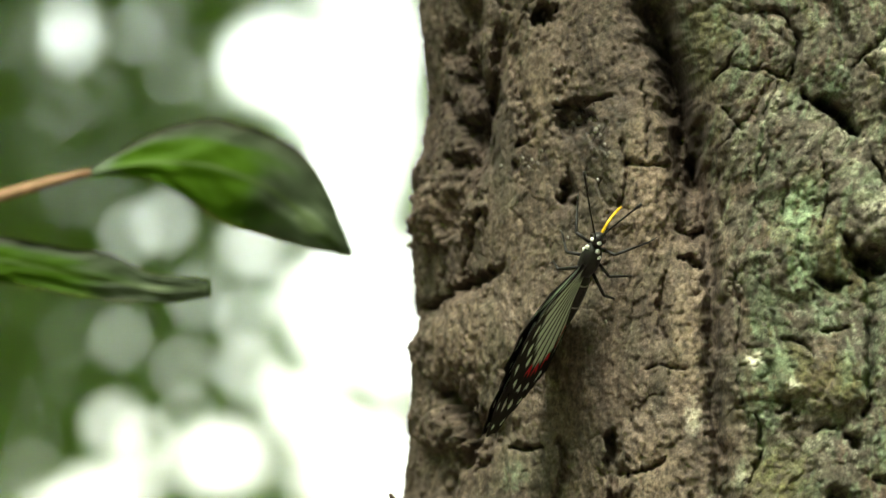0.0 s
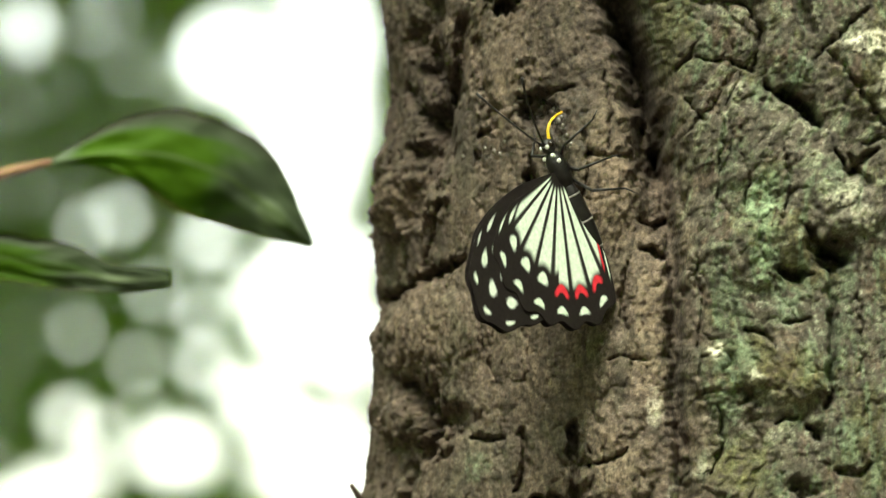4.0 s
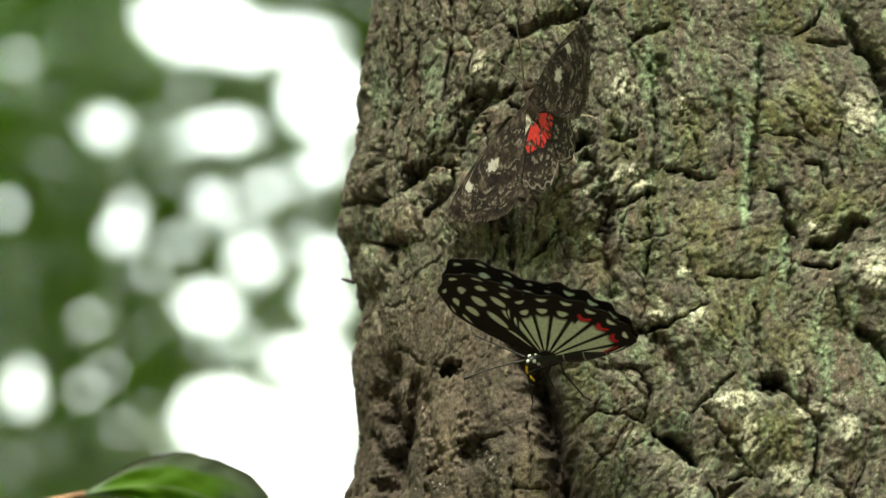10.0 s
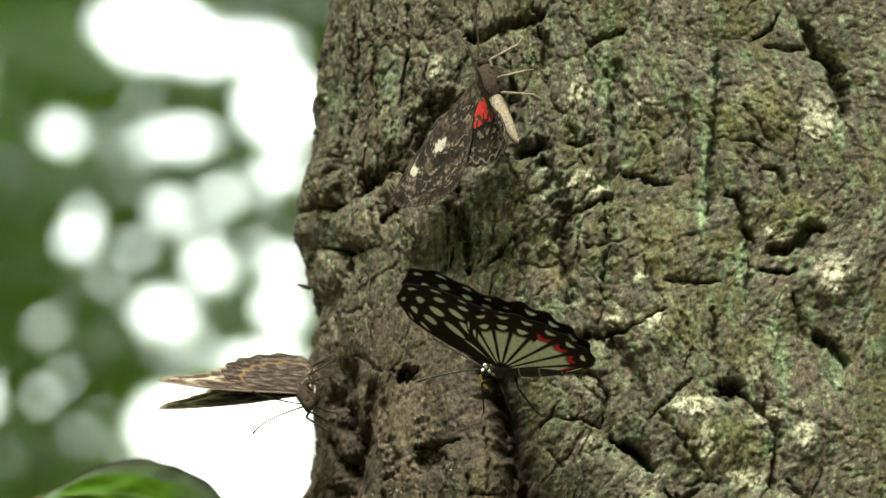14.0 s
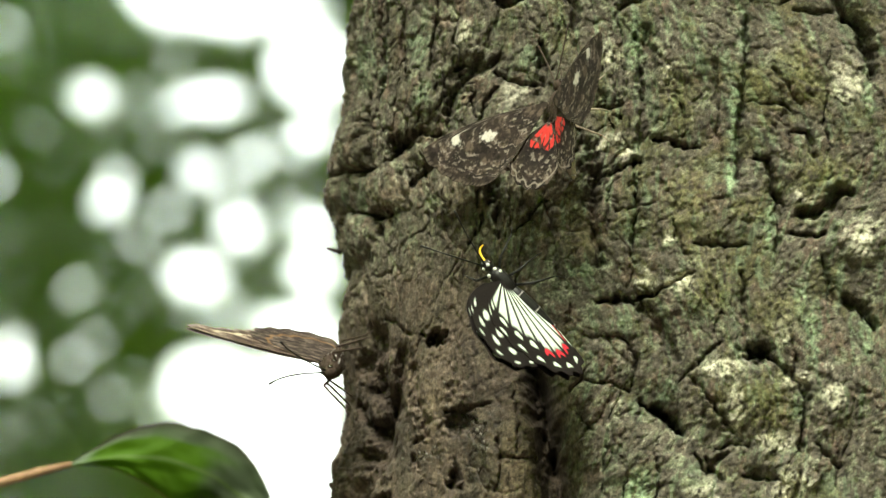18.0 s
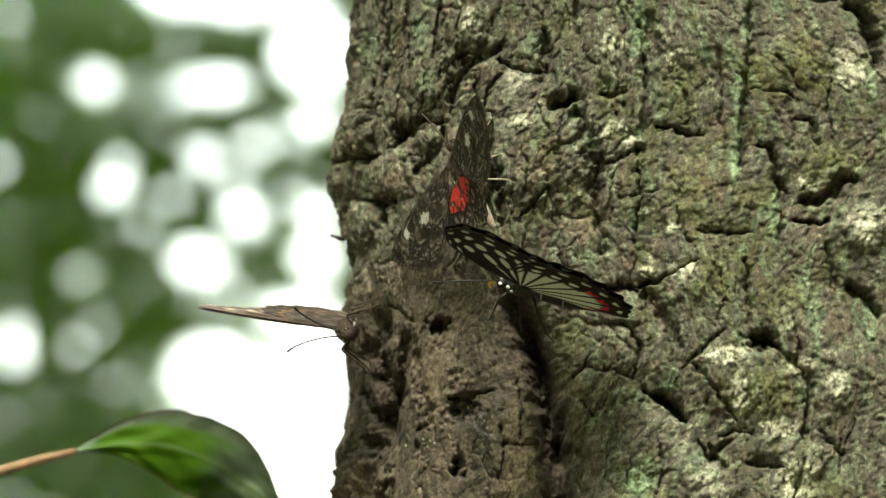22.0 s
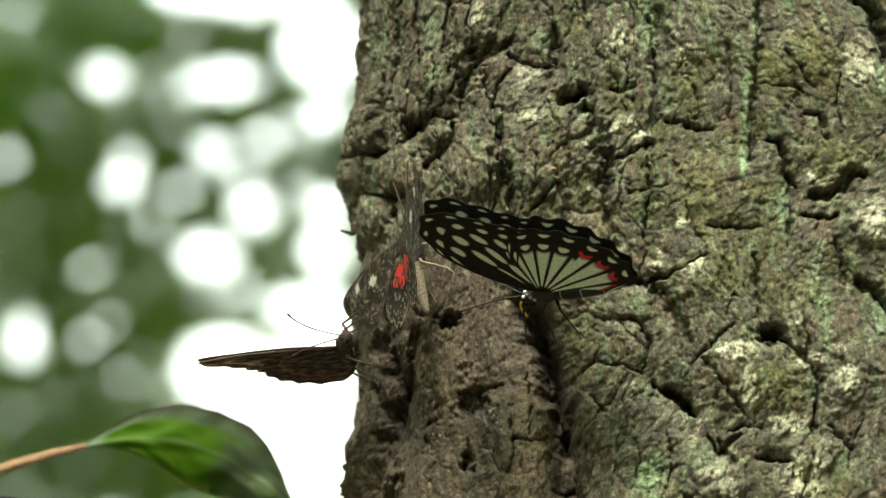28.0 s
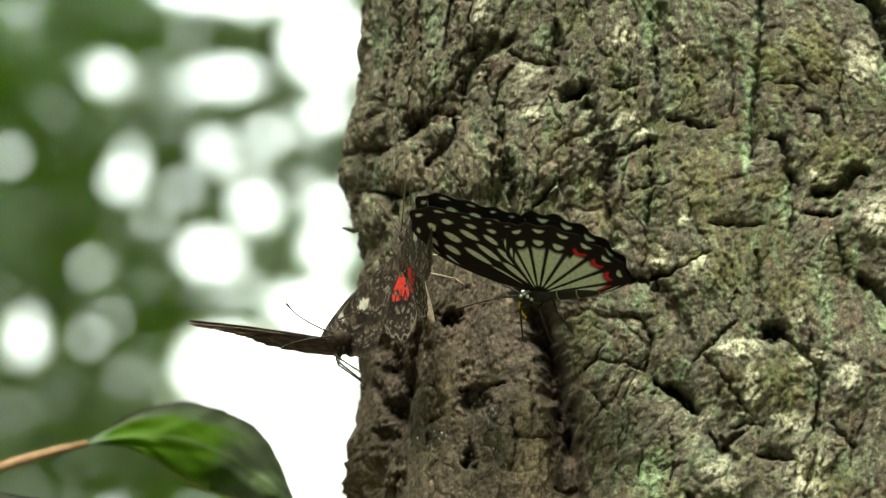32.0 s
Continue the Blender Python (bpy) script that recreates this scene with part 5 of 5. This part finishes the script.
def insect(name, label, category, fur, belly, head_r, thorax, abdomen, droop, fore, hind, feelers, feeler_mat, leg_mat, leg_label, furry=True):
    """One insect. fore and hind: (what wing_mesh takes, label). Gives the thing and its four wings."""
    ob = tagged(new(name), label, category)
    part("thorax", solid("thorax", [lathe(thorax)] + (hairs(thorax, 260, 2.0) if furry else []), fur), ob)
    ab = part("abdomen", solid("abdomen", [lathe(abdomen, droop)], belly), ob)
    for i in range(3):
        k = 2 + i * 2
        x, r = abdomen[min(k, len(abdomen) - 2)]
        part("band", solid("band", [lathe([(x - 0.3, r * 0.6), (x - 0.25, r * 1.03), (x + 0.25, r * 1.03), (x + 0.3, r * 0.6)])], GREY_BAND), ab, m=Matrix.Translation((0, 0, -droop * ((x - abdomen[0][0]) / 20.0) ** 2 / 1000)))
    hx = thorax[0][0] + head_r * 0.7
    head = part("head", solid("head", [ball((hx, 0, 0), head_r)], fur), ob)
    for s in (1, -1):
        part("eye", solid("eye", [ball((hx + head_r * 0.25, s * head_r * 0.72, head_r * 0.15), head_r * 0.42)], EYE_MAT), head, "dark glossy eye")
        reach, lift, out, club = feelers
        line = arc3((hx + head_r * 0.5, s * 0.4, head_r * 0.7), (hx + reach * 0.5, s * out * 0.45, lift * 0.8), (hx + reach, s * out, lift), 12)
        pieces = [limb(line, 0.27, 0.22)]
        if club:
            pieces.append(limb([line[-3], line[-2], line[-1]], 0.26, 0.42))
        part("antenna", solid("antenna", pieces, feeler_mat), head)
        for k, (fx, knee, foot) in enumerate(((3.0, 5.5, 8.0), (-0.5, 6.0, 8.5), (-4.0, 6.5, 8.0))):
            sweep = (4.5, -2.0, -7.0)[k]
            hip = (fx, s * 1.2, -1.6)
            bend = (fx + sweep * 0.5, s * knee, 0.8 - 0.6 * k)
            toe = (fx + sweep, s * foot * 1.25, -7.5)
            end = (fx + sweep * 1.35, s * foot * 1.4, -9.2)
            part("leg", solid("leg", [limb([hip, bend], 0.5, 0.42), limb([bend, toe], 0.38, 0.26), limb([toe, end], 0.24, 0.12)], leg_mat), ob, leg_label)
    wings = []
    for s in (1, -1):
        for kind, (shape, text) in (("hindwing", hind), ("forewing", fore)):
            wings.append((part(kind, wing_mesh(kind, s, *shape), ob, text), s, kind))
    return ob, wings


FORE_A, FORE_R = [-34, -28, -21, -14, -7, -1, 3, 8, 14, 21, 30, 40, 47, 51], [12, 25, 35, 42, 46.5, 48.5, 48.5, 46.5, 43, 39, 36.5, 35, 31, 21]
HIND_A, HIND_R = [90, 96, 106, 118, 132, 146, 160, 171, 179, 185, 189], [18, 28, 34, 37, 38.5, 38.5, 38, 36.5, 33, 26, 16]
BROWN_HIND_R = [13, 21, 27, 29.5, 32, 33, 34, 34, 31, 25, 16]
pale_butterfly, pale_wings = insect(
    "butterfly", "black butterfly with pale streaked, red-spotted wings, feeding on bark", "butterfly", CHITIN, CHITIN, 1.9,
    [(4.8, 0.4), (4.1, 1.6), (2.8, 2.3), (0.8, 2.6), (-2.0, 2.5), (-4.5, 1.7), (-5.0, 0.8)],
    [(-3.5, 0.8), (-4.5, 1.7), (-7.0, 2.1), (-10.0, 2.2), (-14.0, 2.0), (-18.0, 1.5), (-21.0, 0.9), (-22.5, 0.2)], 1.5,
    ((FORE_A, FORE_R, pale_forewing, pale_forewing, 0.05, 0.014), "black wing with rows of white spots"),
    ((HIND_A, HIND_R, pale_hindwing, pale_hindwing, 0.05, 0.024), "pale wing with black veins and red spots"),
    (19.0, 6.0, 8.0, True), CHITIN, CHITIN, "thin black leg", False)
heads = [o for o in pale_butterfly.children if o.name.startswith("head")]
part("proboscis", solid("proboscis", [limb(arc3((5.9, 0, -1.2), (12.0, 0, -1.5), (11.2, 0, -9.5), 10), 0.42, 0.32, 8)], YELLOW), heads[0], "thick yellow proboscis")
for k, (x, s, z) in enumerate(((3.6, 1.4, 1.4), (2.2, 2.0, 0.8), (3.9, -1.4, 1.3), (2.2, -2.0, 0.8), (6.3, 0.9, 1.3), (6.3, -0.9, 1.3))):
    part("white_spot", solid("white_spot", [ball((x, s, z), 0.62, 6)], WHITE_DOT), pale_butterfly, "small white spot")

moth, moth_wings = insect(
    "moth", "grey-brown mottled moth with red and black hindwings, clinging to the bark", "moth", FUR_DARK, FUR_PALE, 2.2,
    [(7.0, 0.5), (6.0, 2.4), (4.0, 3.6), (1.0, 4.1), (-2.5, 3.8), (-5.0, 2.8), (-5.6, 1.2)],
    [(-3.5, 1.2), (-5.0, 2.2), (-8.0, 2.5), (-12.0, 2.4), (-16.0, 2.0), (-19.0, 1.4), (-21.0, 0.9), (-22.0, 0.3)], 3.0,
    (([-7, -5, -2, 0, 3, 9, 17, 25, 33, 38, 42], [18, 34, 48, 50, 49.5, 46, 42, 38, 34, 29, 18], moth_forewing, moth_under, 1.5, 0.006), "mottled brown wing with a white patch"),
    (([96, 103, 113, 127, 142, 156, 167, 178, 186], [10, 16, 19.5, 21.5, 22, 21, 19, 16, 10], moth_hindwing, moth_under, 1.0, 0.014), "red wing with black bands"),
    (17.0, 1.0, 9.0, False), FUR_DARK, FUR_PALE, "pale leg")

brown_butterfly, brown_wings = insect(
    "brown_butterfly", "brown butterfly with mottled bark-like wings held shut, at the trunk's edge", "butterfly", FUR_DARK, FUR_DARK, 2.1,
    [(7.0, 0.5), (6.0, 2.2), (4.0, 3.2), (1.0, 3.7), (-2.0, 3.4), (-4.8, 2.2), (-5.4, 1.0)],
    [(-3.5, 1.0), (-4.8, 2.2), (-8.0, 2.7), (-11.0, 2.7), (-15.0, 2.2), (-18.0, 1.6), (-20.0, 0.9), (-21.0, 0.2)], 1.2,
    (([-9, -6, -3, 0, 3, 8, 16, 28, 40, 48, 53], [15, 31, 41, 46, 46, 40, 34, 31, 31, 29, 20], brown_forewing, brown_forewing, 0.03, 0.02), "mottled brown wing with a cream tip"),
    ((HIND_A, BROWN_HIND_R, brown_hindwing, brown_hindwing, 0.03, 0.02), "dark brown wing"),
    (8.0, 17.0, 7.0, True), CHITIN, FUR_DARK, "dark brown leg")

for k in (0, 1):
    for s in (1, -1):
        line = arc3((4.5, s * (2.3 + 0.5 * k), -1.7 + 1.5 * k), (0.0, s * (3.9 + 0.5 * k), -1.9 + 1.5 * k), (-4.5, s * (1.7 + 0.5 * k), -1.5 + 1.5 * k), 9)
        part("stripe", solid("stripe", [limb(line, 0.34, 0.28)], GREY_BAND), brown_butterfly, "pale grey stripe")

# seconds, place in metres, turn in degrees, then the wings: sweep of the forewings, opening
PALE_ROWS = [
    (0, 0.0108, 0.0095, 1.652, 132.5, -46.8, -62.9, 142.2),
    (0.7, 0.011, 0.0094, 1.6516, 133.6, -46.7, -64, 141.3),
    (1, 0.0052, 0.0114, 1.6521, -166.2, -55.6, -128.8, 105.7),
    (1.2, 0.0077, 0.0115, 1.6509, -114.4, -67.8, 174.9, 105.2),
    (1.5, 0.0077, 0.0115, 1.6532, -75.1, -45.5, 145.3, 97.2),
    (2, 0.0101, 0.0094, 1.6536, -86.1, -52.2, 157.8, 84.8),
    (2.5, 0.0056, 0.0134, 1.6457, -68.9, -12.1, 162.5, 71.9),
    (3, 0.0055, 0.0136, 1.6457, -71.8, -17, 161.2, 72.2),
    (3.25, 0.0083, 0.011, 1.6532, -97.1, -45.7, 152.7, 94.2),
    (3.5, 0.009, 0.0087, 1.6605, -151.6, -61.2, -157.8, 106.4),
    (4.5, 0.019, 0.002, 1.6775, -162, -62, -154, 117),
    (5.5, 0.0286, -0.0058, 1.6945, 190, -60.3, -148.1, 127.5),
    (6, 0.029, -0.0054, 1.7141, 196.3, -61.1, -162.1, 124),
    (6.5, 0.0245, -0.0042, 1.724, 208, -56, -160, 119),
    (7, 0.0234, -0.0014, 1.7291, -134.9, -57, -164.6, 114.6),
    (7.25, 0.0268, -0.0026, 1.7221, -89.1, -41.8, 140, 116.7),
    (7.5, 0.0269, -0.0027, 1.7181, -72.5, -25.4, 134.8, 110.7),
    (8, 0.0289, -0.0099, 1.7115, -72.9, -13.3, 143.7, 97.4),
    (9, 0.0314, -0.0113, 1.7116, -69.2, -1.3, 148.7, 90.6),
    (10, 0.0298, -0.0104, 1.7123, -60.8, 3.4, 144.1, 86),
    (11, 0.0297, -0.0104, 1.7117, -60.3, 3.5, 146.1, 83.5),
    (12, 0.0293, -0.0101, 1.7108, -61.5, -0.9, 145.7, 85),
    (13, 0.0293, -0.0102, 1.7109, -61.5, -2.8, 145.5, 84.8),
    (14.5, 0.0291, -0.01, 1.7105, -60.7, -2.7, 145.4, 83.8),
    (16, 0.0284, -0.0096, 1.7102, -63, -5.2, 146.2, 83.6),
    (16.6, 0.029, -0.0099, 1.7092, -63.8, -5.8, 145.2, 84.6),
    (16.8, 0.03, -0.0106, 1.716, -90.3, -24.1, 152.1, 99.3),
    (17, 0.0303, -0.0113, 1.7222, -114.9, -43.8, 172.3, 117.4),
    (17.5, 0.0293, -0.0101, 1.7256, -82, -33.3, 150.9, 107.6),
    (18, 0.02, -0.0057, 1.7275, -122.8, -43.2, 188.3, 107.4),
    (18.5, 0.0192, -0.0036, 1.7286, -87.7, -35.7, 161.8, 106),
    (19, 0.0206, -0.0046, 1.7258, -83.9, -11, -173.5, 86),
    (19.5, 0.0219, -0.0054, 1.7231, -72.8, -14.6, 172.9, 84.8),
    (20, 0.0229, -0.0061, 1.7203, -77.1, -15.9, 170.6, 71),
    (21, 0.0242, -0.007, 1.7202, -77.7, -16.2, 169.1, 73),
    (22, 0.0248, -0.0074, 1.721, -78.1, -17.2, 168.8, 76.2),
    (22.6, 0.0245, -0.0072, 1.7208, -76.6, -15.9, 169.1, 71.1),
    (23, 0.0167, -0.012, 1.7256, -17, -6.9, 161.4, 58.1),
    (23.2, 0.0244, -0.0141, 1.7217, -42.9, 1.5, 161.5, 68.8),
    (23.5, 0.0279, -0.0093, 1.7197, -56.8, 3.3, 160.6, 75.9),
    (24, 0.0292, -0.0101, 1.7184, -54.7, 5.4, 146.8, 76.2),
    (25, 0.0281, -0.0094, 1.7173, -57.4, 5.4, 153.8, 74.6),
    (26.5, 0.0285, -0.0096, 1.717, -58.5, 3.5, 150.8, 73),
    (28, 0.0287, -0.0098, 1.7169, -59.6, 2, 147.2, 72),
    (30, 0.0283, -0.0095, 1.7163, -58, 2.6, 147.7, 72.1),
    (31, 0.0278, -0.0092, 1.7158, -56.9, 3.5, 147.7, 70.4),
    (32, 0.0273, -0.009, 1.7162, -55.7, 1.1, 144.3, 67.4),
]
MOTH_ROWS = [
    (0, 0.0279, -0.0091, 1.788, -112, -59.7, 141.7, 98.4, 78.9, 80.5),
    (9, 0.0279, -0.0091, 1.788, -112, -59.7, 141.7, 98.4, 78.9, 80.5),
    (10, 0.0274, -0.0088, 1.7892, -112, -59.7, 141.7, 98.4, 78.9, 80.5),
    (11, 0.0273, -0.0088, 1.7893, -112, -59.7, 141.7, 98.4, 78.9, 80.5),
    (11.3, 0.0269, -0.0086, 1.7893, -112, -59.7, 141.7, 98.4, 78.9, 80.5),
    (11.5, 0.0255, -0.005, 1.7982, -101, -63.2, 121.3, 110.7, 71, 63),
    (12, 0.0256, -0.005, 1.7984, -101, -63.2, 121.3, 110.7, 71, 63),
    (13, 0.0258, -0.0052, 1.7985, -101, -63.2, 121.3, 110.7, 71, 63),
    (13.5, 0.0257, -0.0052, 1.7986, -101, -63.2, 121.3, 110.7, 71, 63),
    (15.5, 0.0253, -0.0191, 1.7941, -112, -59.7, 141.7, 98.4, 40, 45),
    (15.7, 0.0281, -0.0209, 1.7924, -112, -59.7, 141.7, 98.4, 70, 75),
    (16, 0.0422, -0.0237, 1.7886, -112, -59.7, 141.7, 98.4, 78.9, 80.5),
    (16.3, 0.0376, -0.0257, 1.7879, -72.4, -73.9, 103, 91.2, 45, 50),
    (16.6, 0.0483, -0.0311, 1.7682, -72.4, -73.9, 103, 91.2, 75, 75),
    (16.75, -0.0051, -0.0752, 1.7984, -72.4, -73.9, 103, 91.2, 40, 40),
    (16.9, -0.1722, 0.0087, 1.8291, -72.4, -73.9, 103, 91.2, 80, 80),
    (17.1, -0.2026, 0.0287, 1.8144, -72.4, -73.9, 103, 91.2, 40, 40),
    (17.3, -0.1266, 0.0487, 1.7975, -72.4, -73.9, 103, 91.2, 85, 85),
    (17.5, 0.0203, -0.0247, 1.7433, -72.4, -73.9, 103, 91.2, 88, 88),
    (17.7, 0.0074, -0.004, 1.7434, -72.4, -73.9, 103, 91.2, 50, 50),
    (17.85, 0.0305, -0.0166, 1.7676, -72.4, -73.9, 103, 91.2, 67.9, 75.3),
    (18, 0.0381, -0.0154, 1.7778, -72.4, -73.9, 103, 91.2, 67.9, 75.3),
    (19, 0.0368, -0.0148, 1.7757, -72.4, -73.9, 103, 91.2, 67.9, 75.3),
    (20, 0.0372, -0.015, 1.7754, -72.4, -73.9, 103, 91.2, 67.9, 75.3),
    (20.5, 0.0372, -0.015, 1.7754, -72.4, -73.9, 103, 91.2, 67.9, 75.3),
    (20.7, 0.0335, -0.0195, 1.7767, -119.2, -63.5, 140.9, 94.9, 40, 40),
    (21, 0.0071, 0.0031, 1.7586, -119.2, -63.5, 140.9, 94.9, 83.5, 79.6),
    (22, 0.0071, 0.0031, 1.7586, -119.2, -63.5, 140.9, 94.9, 83.5, 79.6),
    (22.6, 0.0071, 0.0031, 1.7586, -119.2, -63.5, 140.9, 94.9, 83.5, 79.6),
    (22.8, 0.0054, -0.0036, 1.7539, -119.2, -63.5, 140.9, 94.9, 45, 50),
    (23, -0.0058, 0.0138, 1.7501, -119.2, -63.5, 140.9, 94.9, 85, 85),
    (23.2, -0.015, 0.0272, 1.7557, -119.2, -63.5, 140.9, 94.9, 60, 60),
    (23.5, -0.0031, 0.0204, 1.7617, -119.2, -63.5, 140.9, 94.9, 80, 70),
    (24, -0.0039, 0.0111, 1.7537, -119.4, -65.7, 140.8, 93.4, 87.2, 83.3),
    (24.5, -0.0054, 0.0131, 1.75, -114.46, -67.1, 134.66, 92.84, 86.14, 82.94),
    (25, -0.0072, 0.0156, 1.7453, -108.285, -68.85, 126.985, 92.14, 84.815, 82.49),
    (26.5, -0.0098, 0.0191, 1.7388, -99.64, -71.3, 116.24, 91.16, 82.96, 81.86),
    (27.5, -0.0113, 0.0211, 1.7351, -94.7, -72.7, 110.1, 90.6, 81.9, 81.5),
    (28, -0.0113, 0.0211, 1.7351, -94.7, -72.7, 110.1, 90.6, 81.9, 81.5),
    (29, -0.0127, 0.0222, 1.7332, -94.1, -70.42, 120.42, 94.38, 85.8, 72.02),
    (30, -0.0137, 0.0229, 1.7319, -93.7, -68.9, 127.3, 96.9, 88.4, 65.7),
    (31, -0.0129, 0.022, 1.7304, -93.7, -68.9, 127.3, 96.9, 88.4, 65.7),
    (32, -0.0122, 0.0212, 1.7303, -93.7, -68.9, 127.3, 96.9, 88.4, 65.7),
]
BROWN_ROWS = [
    (0, -0.2155, 0.045, 1.7429, 84.2, -16, -88, 50),
    (13, -0.2155, 0.045, 1.7429, 84.2, -16, -88, 50),
    (13.3, -0.1003, 0.045, 1.733, 76, -18.9, -84, 60),
    (13.5, -0.0311, 0.045, 1.7263, 99, -7.8, -92.8, 60),
    (13.7, -0.0299, 0.045, 1.7101, 90.1, 25.9, -90.3, 10),
    (15.5, -0.033, 0.045, 1.7069, 82.3, 22.9, -92.4, 1),
    (16, -0.0331, 0.045, 1.7056, 75.8, 20, -93.5, 1),
    (17, -0.0331, 0.045, 1.7081, 74.5, 19.3, -93.5, 1),
    (18, -0.0323, 0.045, 1.7066, 73.7, 18.9, -93.5, 1),
    (19, -0.0309, 0.045, 1.7053, 72.5, 17, -93.2, 1),
    (19.6, -0.0308, 0.045, 1.7065, 74.4, 9.5, -90.7, 1),
    (20, -0.0297, 0.045, 1.7107, 79.3, -4.4, -87.9, 1),
    (20.3, -0.0295, 0.045, 1.7112, 81.4, 0.2, -89, 10),
    (20.5, -0.0315, 0.045, 1.7181, 115.1, 4.3, -91.3, 65),
    (20.7, -0.0271, 0.045, 1.7127, 81.1, 0.2, -89, 15),
    (21, -0.0236, 0.045, 1.7125, 78.8, 0, -88.7, 2),
    (21.5, -0.0277, 0.045, 1.7129, 79.9, 12.4, -91, 1),
    (22, -0.0286, 0.045, 1.7137, 80.6, 14.9, -91.4, 1),
    (23, -0.0284, 0.045, 1.714, 83, 15.3, -91.1, 1),
    (23.3, -0.0284, 0.045, 1.7126, 85.8, 0.5, -89.6, 10),
    (23.5, -0.0284, 0.045, 1.7108, 92.3, 1.2, -90.3, 16),
    (24, -0.0301, 0.045, 1.7084, 95.2, -13, -91.8, 1),
    (25, -0.0294, 0.045, 1.7069, 96.8, -12.3, -92.3, 1),
    (28, -0.0316, 0.045, 1.7073, 96.8, -12.3, -92.2, 1),
    (30, -0.0298, 0.045, 1.7067, 95.6, -12.8, -91.9, 1),
    (31.1, -0.0304, 0.045, 1.7063, 95, -13.1, -91.7, 1),
    (31.4, -0.0309, 0.045, 1.7068, 131.9, 6.5, -90.3, 60),
    (31.6, -0.0328, 0.045, 1.7077, 85.4, 0.4, -89.4, 12),
    (32, -0.0349, 0.045, 1.7082, 83.4, -2.4, -88.9, 1),
]

def wing_pose(side, kind, sweep, opening, gaps=(0.0004, 0.0019), fold=0.0, apart=0.0, lift=0.0012):
    """A wing's place on its insect: swept forwards or back in its plane, then opened from the closed pair."""
    turn = -sweep if kind == "forewing" else -fold * max(sweep - 80.0, 0.0)
    gap = gaps[0] if kind == "forewing" else gaps[1]
    root = apart if kind == "forewing" else -apart
    return Matrix.Translation((root, side * gap, lift)) @ pose(0, 0, 0, -side * opening) @ pose(0, 0, 0, 0, turn)


def motions():
    walk(pale_butterfly, [(r[0], pose(*r[1:7])) for r in PALE_ROWS])
    for ob, side, kind in pale_wings:
        walk(ob, [(r[0], wing_pose(side, kind, r[7], 3.0 if 7.7 < r[0] < 16.7 or r[0] > 23.1 else 0.5, (0.0002, 0.0005))) for r in PALE_ROWS])
    walk(moth, [(r[0], pose(*r[1:7])) for r in MOTH_ROWS])
    for ob, side, kind in moth_wings:
        walk(ob, [(r[0], wing_pose(side, kind, r[7], r[8] if side > 0 else r[9], gaps=(0.0004, 0.0016), fold=0.68, apart=0.003, lift=0.0035)) for r in MOTH_ROWS])
    walk(brown_butterfly, [(r[0], pose(*r[1:7])) for r in BROWN_ROWS])
    for ob, side, kind in brown_wings:
        walk(ob, [(r[0], wing_pose(side, kind, 88.0, max(r[7] - 0.7, 0.3), (0.0002, 0.0004))) for r in BROWN_ROWS])


motions()
